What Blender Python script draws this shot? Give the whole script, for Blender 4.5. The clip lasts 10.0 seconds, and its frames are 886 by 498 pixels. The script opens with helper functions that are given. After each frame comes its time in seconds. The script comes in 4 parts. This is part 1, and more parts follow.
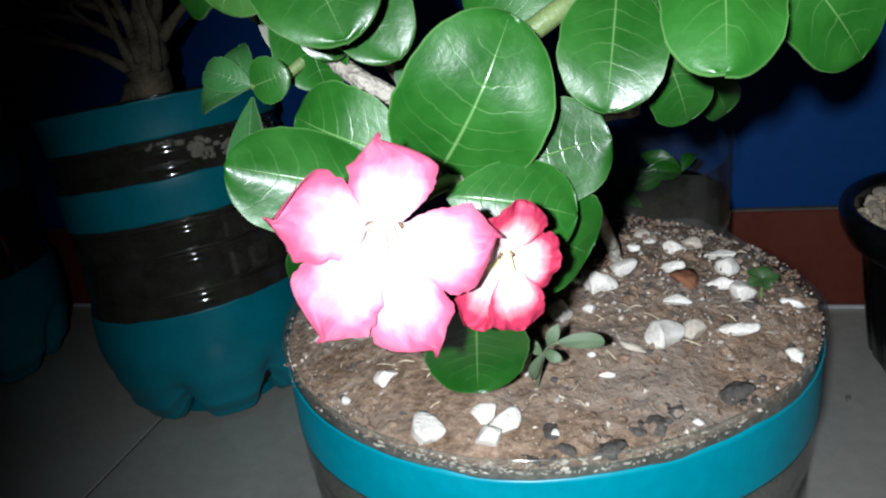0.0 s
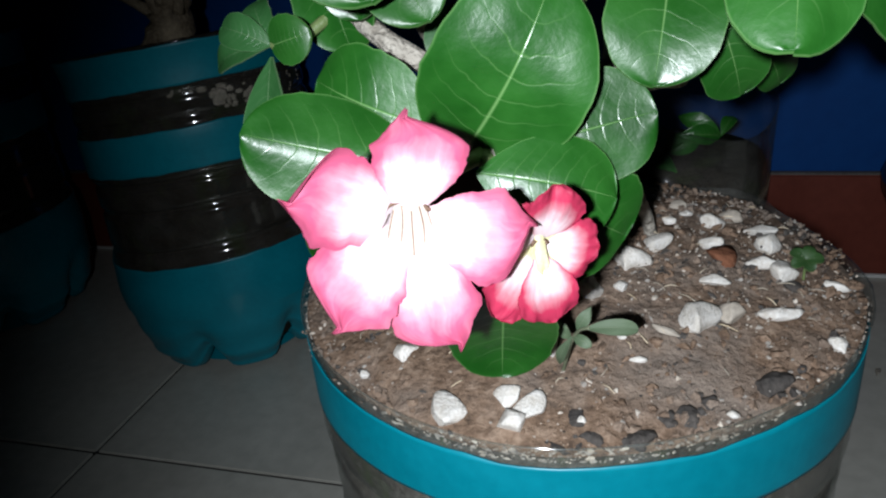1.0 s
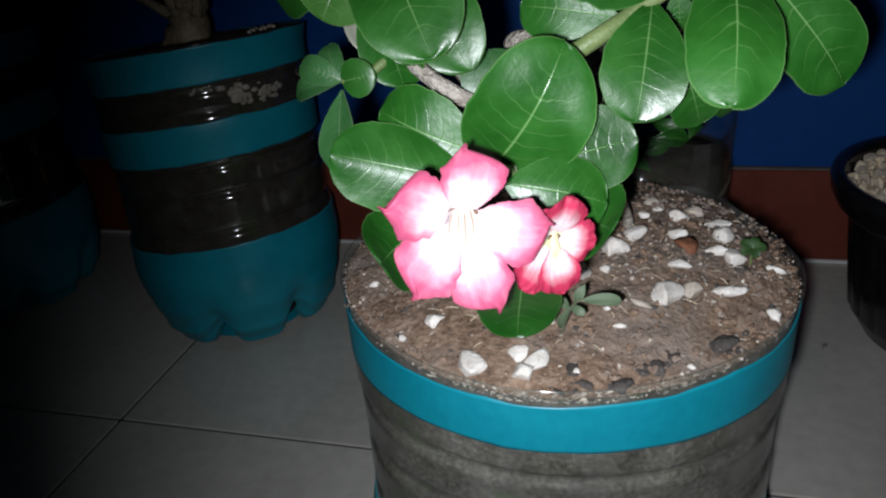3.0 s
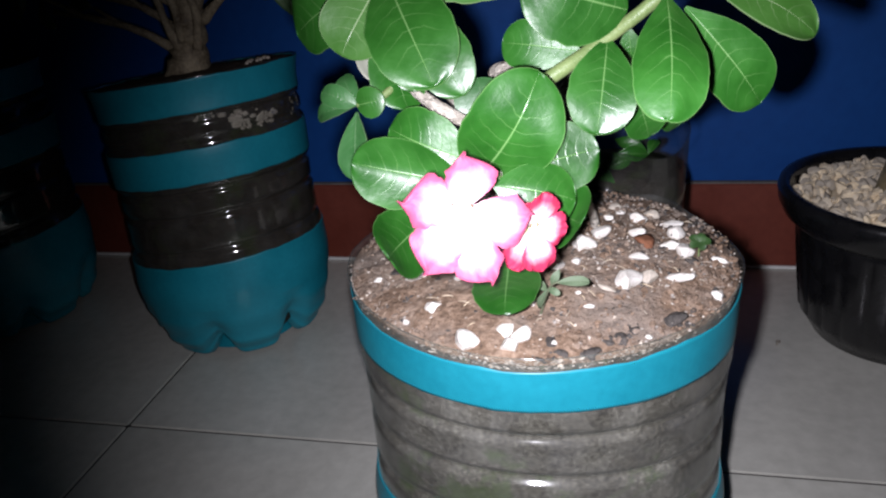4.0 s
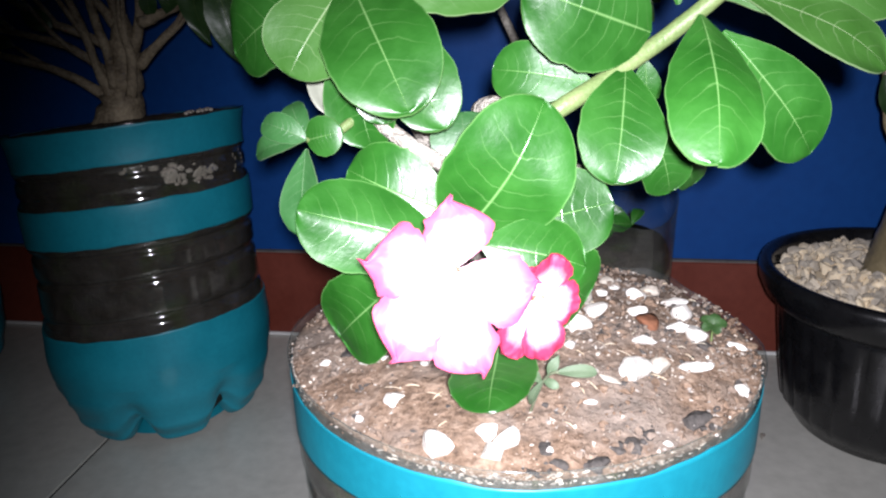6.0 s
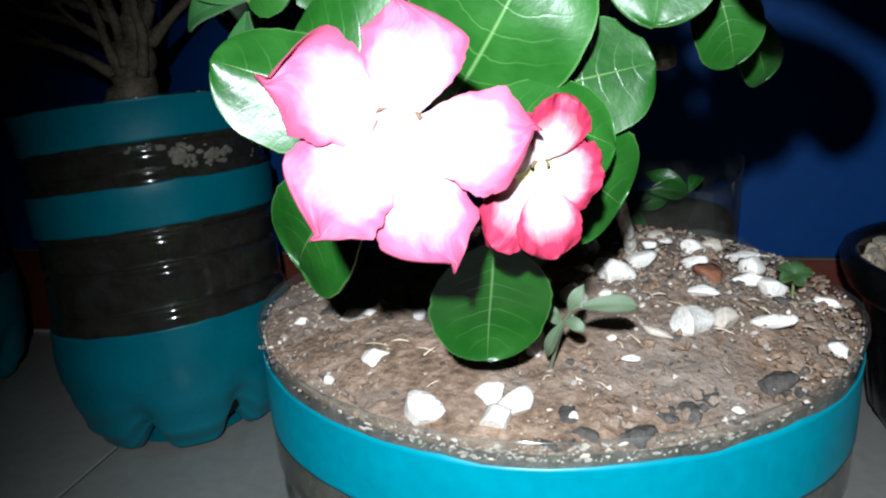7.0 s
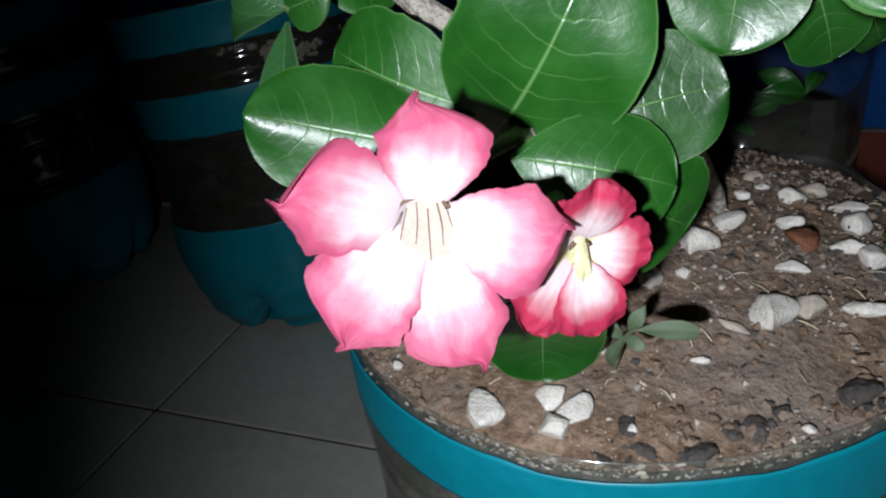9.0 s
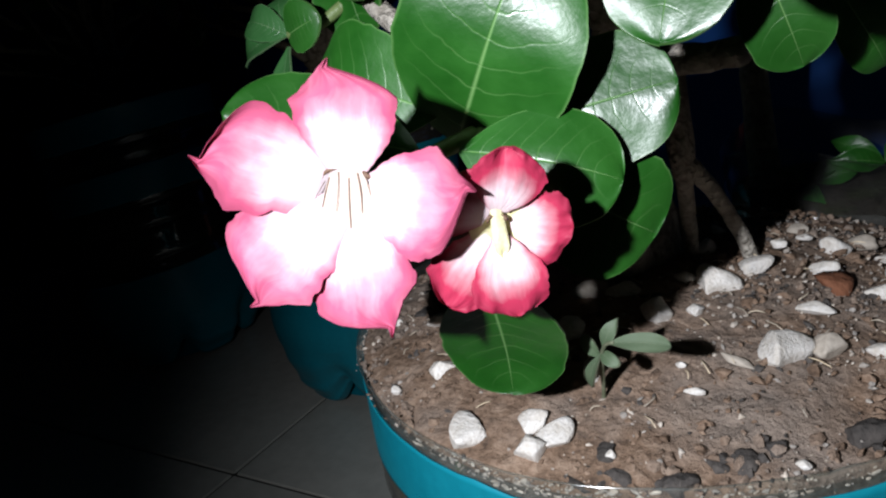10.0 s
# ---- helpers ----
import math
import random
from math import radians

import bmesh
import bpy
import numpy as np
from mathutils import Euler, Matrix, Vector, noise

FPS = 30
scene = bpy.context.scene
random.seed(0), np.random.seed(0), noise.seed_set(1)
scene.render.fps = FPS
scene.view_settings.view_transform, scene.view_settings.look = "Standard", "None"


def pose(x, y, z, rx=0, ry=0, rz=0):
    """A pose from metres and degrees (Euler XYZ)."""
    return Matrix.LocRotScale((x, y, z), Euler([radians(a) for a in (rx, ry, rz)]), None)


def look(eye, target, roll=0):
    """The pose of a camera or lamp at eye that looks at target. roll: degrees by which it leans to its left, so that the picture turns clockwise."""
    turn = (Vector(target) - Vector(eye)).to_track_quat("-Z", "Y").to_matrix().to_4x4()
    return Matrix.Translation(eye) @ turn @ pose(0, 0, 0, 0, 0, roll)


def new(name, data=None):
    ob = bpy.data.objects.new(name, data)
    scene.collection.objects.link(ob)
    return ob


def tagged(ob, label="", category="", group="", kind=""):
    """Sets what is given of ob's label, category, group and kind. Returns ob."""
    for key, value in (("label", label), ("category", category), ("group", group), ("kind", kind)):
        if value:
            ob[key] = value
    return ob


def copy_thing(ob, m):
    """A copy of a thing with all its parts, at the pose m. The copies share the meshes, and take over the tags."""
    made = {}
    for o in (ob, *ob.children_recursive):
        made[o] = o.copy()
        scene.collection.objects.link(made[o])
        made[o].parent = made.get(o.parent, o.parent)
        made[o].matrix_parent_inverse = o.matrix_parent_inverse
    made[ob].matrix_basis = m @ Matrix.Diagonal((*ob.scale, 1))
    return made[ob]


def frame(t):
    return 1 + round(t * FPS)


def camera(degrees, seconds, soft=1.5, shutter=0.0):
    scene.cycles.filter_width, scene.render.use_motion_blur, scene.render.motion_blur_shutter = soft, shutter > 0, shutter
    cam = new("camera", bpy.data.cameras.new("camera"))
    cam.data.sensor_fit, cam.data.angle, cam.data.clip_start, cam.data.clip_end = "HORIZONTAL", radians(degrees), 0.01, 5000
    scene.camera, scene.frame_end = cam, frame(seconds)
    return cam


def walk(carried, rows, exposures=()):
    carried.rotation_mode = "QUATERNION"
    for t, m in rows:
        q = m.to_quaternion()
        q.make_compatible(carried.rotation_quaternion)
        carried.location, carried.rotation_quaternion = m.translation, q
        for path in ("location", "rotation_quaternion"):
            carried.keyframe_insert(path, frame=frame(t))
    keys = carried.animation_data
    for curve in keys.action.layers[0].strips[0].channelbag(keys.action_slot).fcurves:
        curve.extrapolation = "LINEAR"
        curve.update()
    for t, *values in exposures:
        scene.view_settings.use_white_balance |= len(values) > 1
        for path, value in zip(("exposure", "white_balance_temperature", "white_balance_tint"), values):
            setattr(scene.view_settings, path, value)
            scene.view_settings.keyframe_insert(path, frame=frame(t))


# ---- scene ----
cam = camera(60.7, 10.0, 2.2)
PATH = [
    (0, (0.121, 0.08, 0.507), (-0.4, 1.868, -0.223), -7.1),
    (0.3, (0.132, 0.102, 0.502), (-0.369, 1.876, -0.275), -5.9),
    (0.5, (0.129, 0.102, 0.502), (-0.446, 1.855, -0.27), -6.4),
    (1, (0.115, 0.099, 0.511), (-0.462, 1.814, -0.341), -6.3),
    (1.5, (0.099, 0.101, 0.532), (-0.43, 1.791, -0.397), -4.4),
    (2, (0.092, 0.099, 0.53), (-0.42, 1.794, -0.4), -4.2),
    (2.5, (0.1, 0.062, 0.545), (-0.386, 1.769, -0.376), -4.8),
    (2.7, (0.106, 0.039, 0.546), (-0.392, 1.749, -0.364), -4.8),
    (3.8, (0.12, -0.025, 0.576), (-0.373, 1.714, -0.281), -5.8),
    (4, (0.119, -0.057, 0.571), (-0.325, 1.702, -0.271), -5.1),
    (4.5, (0.107, -0.092, 0.578), (-0.126, 1.71, -0.258), -2.3),
    (5, (0.085, -0.085, 0.58), (-0.017, 1.801, -0.077), -0.5),
    (5.3, (0.082, -0.056, 0.572), (-0.132, 1.816, -0.098), -1.0),
    (5.5, (0.078, -0.034, 0.554), (-0.128, 1.834, -0.131), -1.2),
    (5.7, (0.082, -0.009, 0.548), (-0.157, 1.853, -0.142), -1.5),
    (6.8, (0.097, 0.091, 0.46), (-0.358, 1.961, -0.086), -2.8),
    (7, (0.1, 0.098, 0.454), (-0.363, 1.958, -0.115), -3.5),
    (7.5, (0.098, 0.106, 0.46), (-0.419, 1.904, -0.246), -4.8),
    (8, (0.109, 0.126, 0.502), (-0.507, 1.749, -0.49), -5.9),
    (8.5, (0.111, 0.136, 0.52), (-0.548, 1.729, -0.495), -7.3),
    (9, (0.116, 0.134, 0.508), (-0.623, 1.734, -0.438), -8.6),
    (9.5, (0.141, 0.13, 0.473), (-0.784, 1.742, -0.266), -9.1),
    (10, (0.165, 0.137, 0.472), (-0.882, 1.718, -0.166), -9.9),
]
walk(cam, [(t, look(eye, target, roll)) for t, eye, target, roll in PATH],
     [(0, 0.08, 6250, 10), (1, -0.38, 6300, 12), (2, -0.57, 6350, 11), (2.7, -0.55, 6400, 13), (3.8, 0.36, 6450, 23), (4.5, 0.84, 6450, 25), (5, 1.08, 6450, 25), (5.7, 1.3, 6500, 25), (6.8, 0.5, 6150, 10), (7.1, 0.35, 6100, 10), (7.5, -0.15, 6200, 10), (8.1, -0.6, 6350, 12), (9, -0.7, 6350, 13), (10, -0.42, 6400, 16)])


# ---- light: the torch beside the lens, in a dark room at night ----
world = bpy.data.worlds.new("night")
scene.world = world
world.use_nodes = True
world.node_tree.nodes["Background"].inputs[0].default_value = (0.05, 0.07, 0.12, 1)
world.node_tree.nodes["Background"].inputs[1].default_value = 0.004

torch = bpy.data.lights.new("torch", "SPOT")
torch.energy = 14.4
torch.spot_size, torch.spot_blend = radians(90), 1.0
torch.color = (0.91, 0.96, 1.0)
torch.shadow_soft_size = 0.007
torch_ob = new("torch", torch)
torch_ob.matrix_basis = look((0.098, 0.0, 0.547), (0.101, 0.44, 0.302))


# ---- materials ----
def material(name, rough=0.5, metal=0.0, spec=0.5):
    m = bpy.data.materials.new(name)
    m.use_nodes = True
    b = m.node_tree.nodes["Principled BSDF"]
    b.inputs["Roughness"].default_value = rough
    b.inputs["Metallic"].default_value = metal
    b.inputs["Specular IOR Level"].default_value = spec
    return m, m.node_tree.nodes, m.node_tree.links, b


def ramp(nodes, stops):
    r = nodes.new("ShaderNodeValToRGB")
    e = r.color_ramp.elements
    while len(e) < len(stops):
        e.new(0.5)
    for k, (p, c) in enumerate(stops):
        e[k].position = p
        e[k].color = (*c, 1)
    return r


def coords(nodes, links, scale=(1, 1, 1), kind="Object"):
    tc = nodes.new("ShaderNodeTexCoord")
    mp = nodes.new("ShaderNodeMapping")
    mp.inputs["Scale"].default_value = scale
    links.new(tc.outputs[kind], mp.inputs["Vector"])
    return mp.outputs["Vector"]


def noise_tex(nodes, links, vec, scale, detail=4, rough=0.55):
    n = nodes.new("ShaderNodeTexNoise")
    n.inputs["Scale"].default_value = scale
    n.inputs["Detail"].default_value = detail
    n.inputs["Roughness"].default_value = rough
    links.new(vec, n.inputs["Vector"])
    return n


def mix(nodes, links, fac, a, b, blend="MIX"):
    m = nodes.new("ShaderNodeMix")
    m.data_type, m.blend_type = "RGBA", blend
    for sock, v in ((m.inputs["Factor"], fac), (m.inputs["A"], a), (m.inputs["B"], b)):
        if isinstance(v, (int, float)):
            sock.default_value = v
        elif isinstance(v, tuple):
            sock.default_value = (*v, 1)
        else:
            links.new(v, sock)
    return m.outputs["Result"]


def maths(nodes, links, op, a, b=0.0, c=0.0):
    m = nodes.new("ShaderNodeMath")
    m.operation = op
    for sock, v in zip(m.inputs, (a, b, c)):
        if isinstance(v, (int, float)):
            sock.default_value = v
        else:
            links.new(v, sock)
    return m.outputs[0]


def bump(nodes, links, b, height, strength, distance):
    n = nodes.new("ShaderNodeBump")
    n.inputs["Strength"].default_value = strength
    n.inputs["Distance"].default_value = distance
    links.new(height, n.inputs["Height"])
    links.new(n.outputs[0], b.inputs["Normal"])


def mottled(name, dark, light, scale, rough, rel=0.3, dist=0.001, spec=0.4, fine=None, vary=0.0, island=0.0):
    """A surface with stains at one scale, grain at another and a fine relief."""
    m, n, l, b = material(name, rough, 0, spec)
    v = coords(n, l)
    a = noise_tex(n, l, v, scale, 5)
    g = noise_tex(n, l, v, fine or scale * 9, 4)
    f = maths(n, l, "ADD", maths(n, l, "MULTIPLY", a.outputs[0], 0.6), maths(n, l, "MULTIPLY", g.outputs[0], 0.4))
    r = ramp(n, [(0.33, dark), (0.66, light)])
    l.new(f, r.inputs[0])
    col = r.outputs[0]
    if vary:
        oi = n.new("ShaderNodeObjectInfo")
        h = n.new("ShaderNodeHueSaturation")
        l.new(maths(n, l, "ADD", maths(n, l, "MULTIPLY", oi.outputs["Random"], vary), 1 - vary / 2), h.inputs["Value"])
        l.new(col, h.inputs["Color"])
        col = h.outputs[0]
    if island:
        ge = n.new("ShaderNodeNewGeometry")
        h = n.new("ShaderNodeHueSaturation")
        l.new(maths(n, l, "ADD", maths(n, l, "MULTIPLY", ge.outputs["Random Per Island"], island), 1 - island * 0.7), h.inputs["Value"])
        l.new(maths(n, l, "ADD", maths(n, l, "MULTIPLY", ge.outputs["Random Per Island"], 0.5), 0.7), h.inputs["Saturation"])
        l.new(col, h.inputs["Color"])
        col = h.outputs[0]
    l.new(col, b.inputs["Base Color"])
    rr = ramp(n, [(0.2, (rough * 0.75,) * 3), (0.8, (min(1, rough * 1.25),) * 3)])
    l.new(a.outputs[0], rr.inputs[0])
    l.new(rr.outputs[0], b.inputs["Roughness"])
    bump(n, l, b, g.outputs[0], rel, dist)
    return m


def leaf_material(name, dark, light, vein, rough, vein_w=1.0):
    """A fleshy leaf: midrib and side veins along the leaf's own map, waxy gloss."""
    m, n, l, b = material(name, rough, 0, 0.62)
    uv = n.new("ShaderNodeUVMap")
    sep = n.new("ShaderNodeSeparateXYZ")
    l.new(uv.outputs[0], sep.inputs[0])
    x = maths(n, l, "ABSOLUTE", maths(n, l, "MULTIPLY", maths(n, l, "SUBTRACT", sep.outputs[0], 0.5), 2.0))
    y = sep.outputs[1]
    vec = coords(n, l)
    wob = noise_tex(n, l, vec, 90, 2)
    a = noise_tex(n, l, vec, 45, 4)
    # midrib, tapering to the tip
    mw = maths(n, l, "MULTIPLY", maths(n, l, "SUBTRACT", 1.12, y), 0.046 * vein_w)
    mid = maths(n, l, "SUBTRACT", 1.0, maths(n, l, "SMOOTH_MIN", maths(n, l, "DIVIDE", x, mw), 1.0, 0.2))
    mid = maths(n, l, "MAXIMUM", mid, 0.0)
    # side veins, sloping towards the tip
    ph = maths(n, l, "SUBTRACT", maths(n, l, "MULTIPLY", y, 8.5), maths(n, l, "MULTIPLY", maths(n, l, "POWER", x, 1.7), 1.7))
    ph = maths(n, l, "ADD", ph, maths(n, l, "MULTIPLY", wob.outputs[0], 0.7))
    saw = maths(n, l, "ABSOLUTE", maths(n, l, "SUBTRACT", maths(n, l, "FRACT", ph), 0.5))
    side = maths(n, l, "MAXIMUM", maths(n, l, "SUBTRACT", 1.0, maths(n, l, "MULTIPLY", saw, 20.0)), 0.0)
    side = maths(n, l, "MULTIPLY", side, maths(n, l, "MAXIMUM", maths(n, l, "SUBTRACT", 0.95, x), 0.0))
    side = maths(n, l, "MULTIPLY", side, maths(n, l, "SUBTRACT", 1.0, maths(n, l, "POWER", y, 5.0)))
    pore = noise_tex(n, l, vec, 900, 2)
    blade = ramp(n, [(0.3, dark), (0.7, light)])
    l.new(a.outputs[0], blade.inputs[0])
    col = mix(n, l, maths(n, l, "MULTIPLY", side, 0.45 * vein_w), blade.outputs[0], vein)
    col = mix(n, l, maths(n, l, "MULTIPLY", mid, 0.95), col, vein)
    margin = maths(n, l, "MULTIPLY", maths(n, l, "MAXIMUM", maths(n, l, "SUBTRACT", x, 0.965), 0.0), 14.0)
    col = mix(n, l, margin, col, vein)
    oi = n.new("ShaderNodeObjectInfo")
    h = n.new("ShaderNodeHueSaturation")
    l.new(maths(n, l, "ADD", maths(n, l, "MULTIPLY", oi.outputs["Random"], 0.3), 0.85), h.inputs["Value"])
    l.new(col, h.inputs["Color"])
    l.new(h.outputs[0], b.inputs["Base Color"])
    quilt = noise_tex(n, l, vec, 55, 3)
    hgt = maths(n, l, "SUBTRACT", maths(n, l, "ADD", maths(n, l, "MULTIPLY", quilt.outputs[0], 4.0), maths(n, l, "MULTIPLY", pore.outputs[0], 0.3)), maths(n, l, "ADD", maths(n, l, "MULTIPLY", side, 0.4), maths(n, l, "MULTIPLY", mid, 0.6)))
    bump(n, l, b, hgt, 0.5, 0.0004)
    rr = ramp(n, [(0.3, (rough * 0.8,) * 3), (0.75, (rough * 1.3,) * 3)])
    l.new(a.outputs[0], rr.inputs[0])
    l.new(rr.outputs[0], b.inputs["Roughness"])
    return m


def petal_material(name, heart, rim, start, edge_gain):
    """White heart that turns to pink at the petal's margin, with fine streaks."""
    m, n, l, b = material(name, 0.55, 0, 0.25)
    uv = n.new("ShaderNodeUVMap")
    sep = n.new("ShaderNodeSeparateXYZ")
    l.new(uv.outputs[0], sep.inputs[0])
    x = maths(n, l, "ABSOLUTE", maths(n, l, "MULTIPLY", maths(n, l, "SUBTRACT", sep.outputs[0], 0.5), 2.0))
    y = sep.outputs[1]
    stretch = n.new("ShaderNodeMapping")
    stretch.inputs["Scale"].default_value = (11, 1.5, 1)
    l.new(uv.outputs[0], stretch.inputs["Vector"])
    streak = noise_tex(n, l, stretch.outputs[0], 1.0, 3)
    blot = noise_tex(n, l, coords(n, l), 130, 3)
    d = maths(n, l, "ADD", maths(n, l, "MULTIPLY", maths(n, l, "POWER", x, 3.4), maths(n, l, "MULTIPLY_ADD", y, 0.75 * edge_gain, 0.25 * edge_gain)), maths(n, l, "POWER", y, 2.4))
    d = maths(n, l, "ADD", d, maths(n, l, "MULTIPLY", maths(n, l, "SUBTRACT", streak.outputs[0], 0.5), 0.26))
    d = maths(n, l, "ADD", d, maths(n, l, "MULTIPLY", maths(n, l, "SUBTRACT", blot.outputs[0], 0.5), 0.35))
    half = tuple(0.3 * h + 0.7 * k for h, k in zip(heart, rim))
    r = ramp(n, [(start, heart), (start + 0.27, half), (start + 0.52, rim), (0.995, tuple(0.75 * k for k in rim))])
    l.new(d, r.inputs[0])
    l.new(r.outputs[0], b.inputs["Base Color"])
    bump(n, l, b, streak.outputs[0], 0.4, 0.0006)
    return m


def clear_plastic(name, tint, gloss_rough, haze):
    """Thin clear bottle wall: sees through, shines by Fresnel."""
    m, n, l, b = material(name, gloss_rough)
    n.remove(b)
    tr = n.new("ShaderNodeBsdfTransparent")
    tr.inputs[0].default_value = (*tint, 1)
    gl = n.new("ShaderNodeBsdfGlossy")
    gl.inputs["Roughness"].default_value = gloss_rough
    wavy = noise_tex(n, l, coords(n, l), 70, 2)
    bn = n.new("ShaderNodeBump")
    bn.inputs["Strength"].default_value, bn.inputs["Distance"].default_value = 0.2, 0.0008
    l.new(wavy.outputs[0], bn.inputs["Height"])
    l.new(bn.outputs[0], gl.inputs["Normal"])
    fr = n.new("ShaderNodeLayerWeight")
    fr.inputs["Blend"].default_value = 0.5
    f5 = maths(n, l, "MULTIPLY_ADD", maths(n, l, "POWER", fr.outputs["Facing"], 4.0), 0.6, 0.07)
    film = n.new("ShaderNodeBsdfDiffuse")
    film.inputs[0].default_value = (0.5, 0.5, 0.48, 1)
    dull = n.new("ShaderNodeMixShader")
    scuff = noise_tex(n, l, coords(n, l), 40, 5)
    sc = ramp(n, [(0.35, (haze * 0.15,) * 3), (0.75, (haze,) * 3)])
    l.new(scuff.outputs[0], sc.inputs[0])
    l.new(sc.outputs[0], dull.inputs[0])
    l.new(tr.outputs[0], dull.inputs[1])
    l.new(film.outputs[0], dull.inputs[2])
    ms = n.new("ShaderNodeMixShader")
    l.new(f5, ms.inputs[0])
    l.new(dull.outputs[0], ms.inputs[1])
    l.new(gl.outputs[0], ms.inputs[2])
    l.new(ms.outputs[0], n["Material Output"].inputs[0])
    return m


def soil_material(name, wet=1.0, moss=0.0):
    m, n, l, b = material(name, 0.85, 0, 0.25)
    v = coords(n, l)
    a = noise_tex(n, l, v, 16, 4)
    c = noise_tex(n, l, v, 70, 5, 0.65)
    g = noise_tex(n, l, v, 260, 6, 0.75)
    vo = n.new("ShaderNodeTexVoronoi")
    vo.inputs["Scale"].default_value = 230
    l.new(v, vo.inputs["Vector"])
    r = ramp(n, [(0.36, (0.05 * wet, 0.034 * wet, 0.024 * wet)), (0.48, (0.132 * wet, 0.087 * wet, 0.058 * wet)), (0.62, (0.225 * wet, 0.163 * wet, 0.118 * wet))])
    l.new(maths(n, l, "ADD", maths(n, l, "MULTIPLY", c.outputs[0], 0.5), maths(n, l, "MULTIPLY", g.outputs[0], 0.5)), r.inputs[0])
    grey = ramp(n, [(0.46, (0, 0, 0)), (0.62, (0.75,) * 3)])
    l.new(a.outputs[0], grey.inputs[0])
    dusty = mix(n, l, g.outputs[0], (0.06 * wet, 0.05 * wet, 0.043 * wet), (0.24 * wet, 0.2 * wet, 0.165 * wet))
    earthy = mix(n, l, grey.outputs[0], r.outputs[0], dusty)
    speck = ramp(n, [(0.04, (1, 1, 1)), (0.12, (0, 0, 0))])
    l.new(vo.outputs["Distance"], speck.inputs[0])
    fl = noise_tex(n, l, v, 60, 2)
    f = maths(n, l, "MULTIPLY", speck.outputs[0], maths(n, l, "MULTIPLY", maths(n, l, "GREATER_THAN", fl.outputs[0], 0.56), 0.7))
    col = mix(n, l, f, earthy, (0.45 * wet, 0.4 * wet, 0.32 * wet))
    if moss:
        mo = noise_tex(n, l, v, 26, 4)
        mr = ramp(n, [(0.52, (0, 0, 0)), (0.66, (moss,) * 3)])
        l.new(mo.outputs[0], mr.inputs[0])
        col = mix(n, l, mr.outputs[0], mix(n, l, 0.35, col, (0.16 * wet, 0.15 * wet, 0.13 * wet)), (0.045, 0.07, 0.015))
    l.new(col, b.inputs["Base Color"])
    bump(n, l, b, maths(n, l, "ADD", maths(n, l, "MULTIPLY", c.outputs[0], 2.2), maths(n, l, "ADD", maths(n, l, "MULTIPLY", g.outputs[0], 0.6), maths(n, l, "MULTIPLY", vo.outputs["Distance"], 0.3))), 1.0, 0.0021)
    return m


def side_soil(name):
    """Soil pressed against the bottle wall: grey, speckled dark and pale, with moss patches."""
    m, n, l, b = material(name, 0.8, 0, 0.25)
    v = coords(n, l)
    a = noise_tex(n, l, v, 24, 5)
    g = noise_tex(n, l, v, 330, 6, 0.75)
    r = ramp(n, [(0.36, (0.01, 0.009, 0.007)), (0.46, (0.065, 0.058, 0.046)), (0.55, (0.125, 0.115, 0.095)), (0.68, (0.32, 0.3, 0.26))])
    l.new(maths(n, l, "ADD", maths(n, l, "MULTIPLY", a.outputs[0], 0.4), maths(n, l, "MULTIPLY", g.outputs[0], 0.6)), r.inputs[0])
    mo = noise_tex(n, l, v, 20, 5, 0.65)
    mr = ramp(n, [(0.55, (0, 0, 0)), (0.63, (0.9,) * 3)])
    l.new(mo.outputs[0], mr.inputs[0])
    green = mix(n, l, g.outputs[0], (0.008, 0.014, 0.004), (0.07, 0.11, 0.02))
    l.new(mix(n, l, mr.outputs[0], r.outputs[0], green), b.inputs["Base Color"])
    bump(n, l, b, g.outputs[0], 0.5, 0.002)
    return m


LEAF = leaf_material("leaf_green", (0.009, 0.07, 0.007), (0.02, 0.118, 0.013), (0.14, 0.29, 0.09), 0.37)
LEAF_PALE = leaf_material("leaf_light_green", (0.028, 0.105, 0.014), (0.043, 0.138, 0.022), (0.26, 0.36, 0.18), 0.44)
LEAF_GREY = leaf_material("leaf_dull_green", (0.02, 0.085, 0.022), (0.035, 0.125, 0.035), (0.16, 0.26, 0.13), 0.36, 0.7)
LEAF_WILT = leaf_material("leaf_wilted", (0.06, 0.1, 0.05), (0.1, 0.15, 0.08), (0.3, 0.33, 0.22), 0.6, 0.6)
LEAF_BACK = leaf_material("leaf_underside_pale", (0.34, 0.36, 0.28), (0.44, 0.45, 0.36), (0.5, 0.5, 0.42), 0.5, 0.5)
LEAF_DARK = leaf_material("leaf_dark_green", (0.018, 0.05, 0.014), (0.032, 0.08, 0.022), (0.1, 0.15, 0.05), 0.4)
PETAL = petal_material("petal_pink", (0.76, 0.66, 0.69), (0.49, 0.085, 0.165), 0.1, 0.9)
PETAL_DEEP = petal_material("petal_deep_pink", (0.76, 0.62, 0.64), (0.46, 0.032, 0.08), 0.06, 1.1)
THROAT = mottled("throat_cream", (0.4, 0.32, 0.26), (0.55, 0.46, 0.39), 120, 0.6, 0.3, 0.0004)
STAMEN = mottled("stamen_brown", (0.09, 0.05, 0.03), (0.2, 0.12, 0.075), 200, 0.6)
POLLEN = mottled("throat_yellow", (0.55, 0.52, 0.25), (0.78, 0.75, 0.48), 150, 0.6)
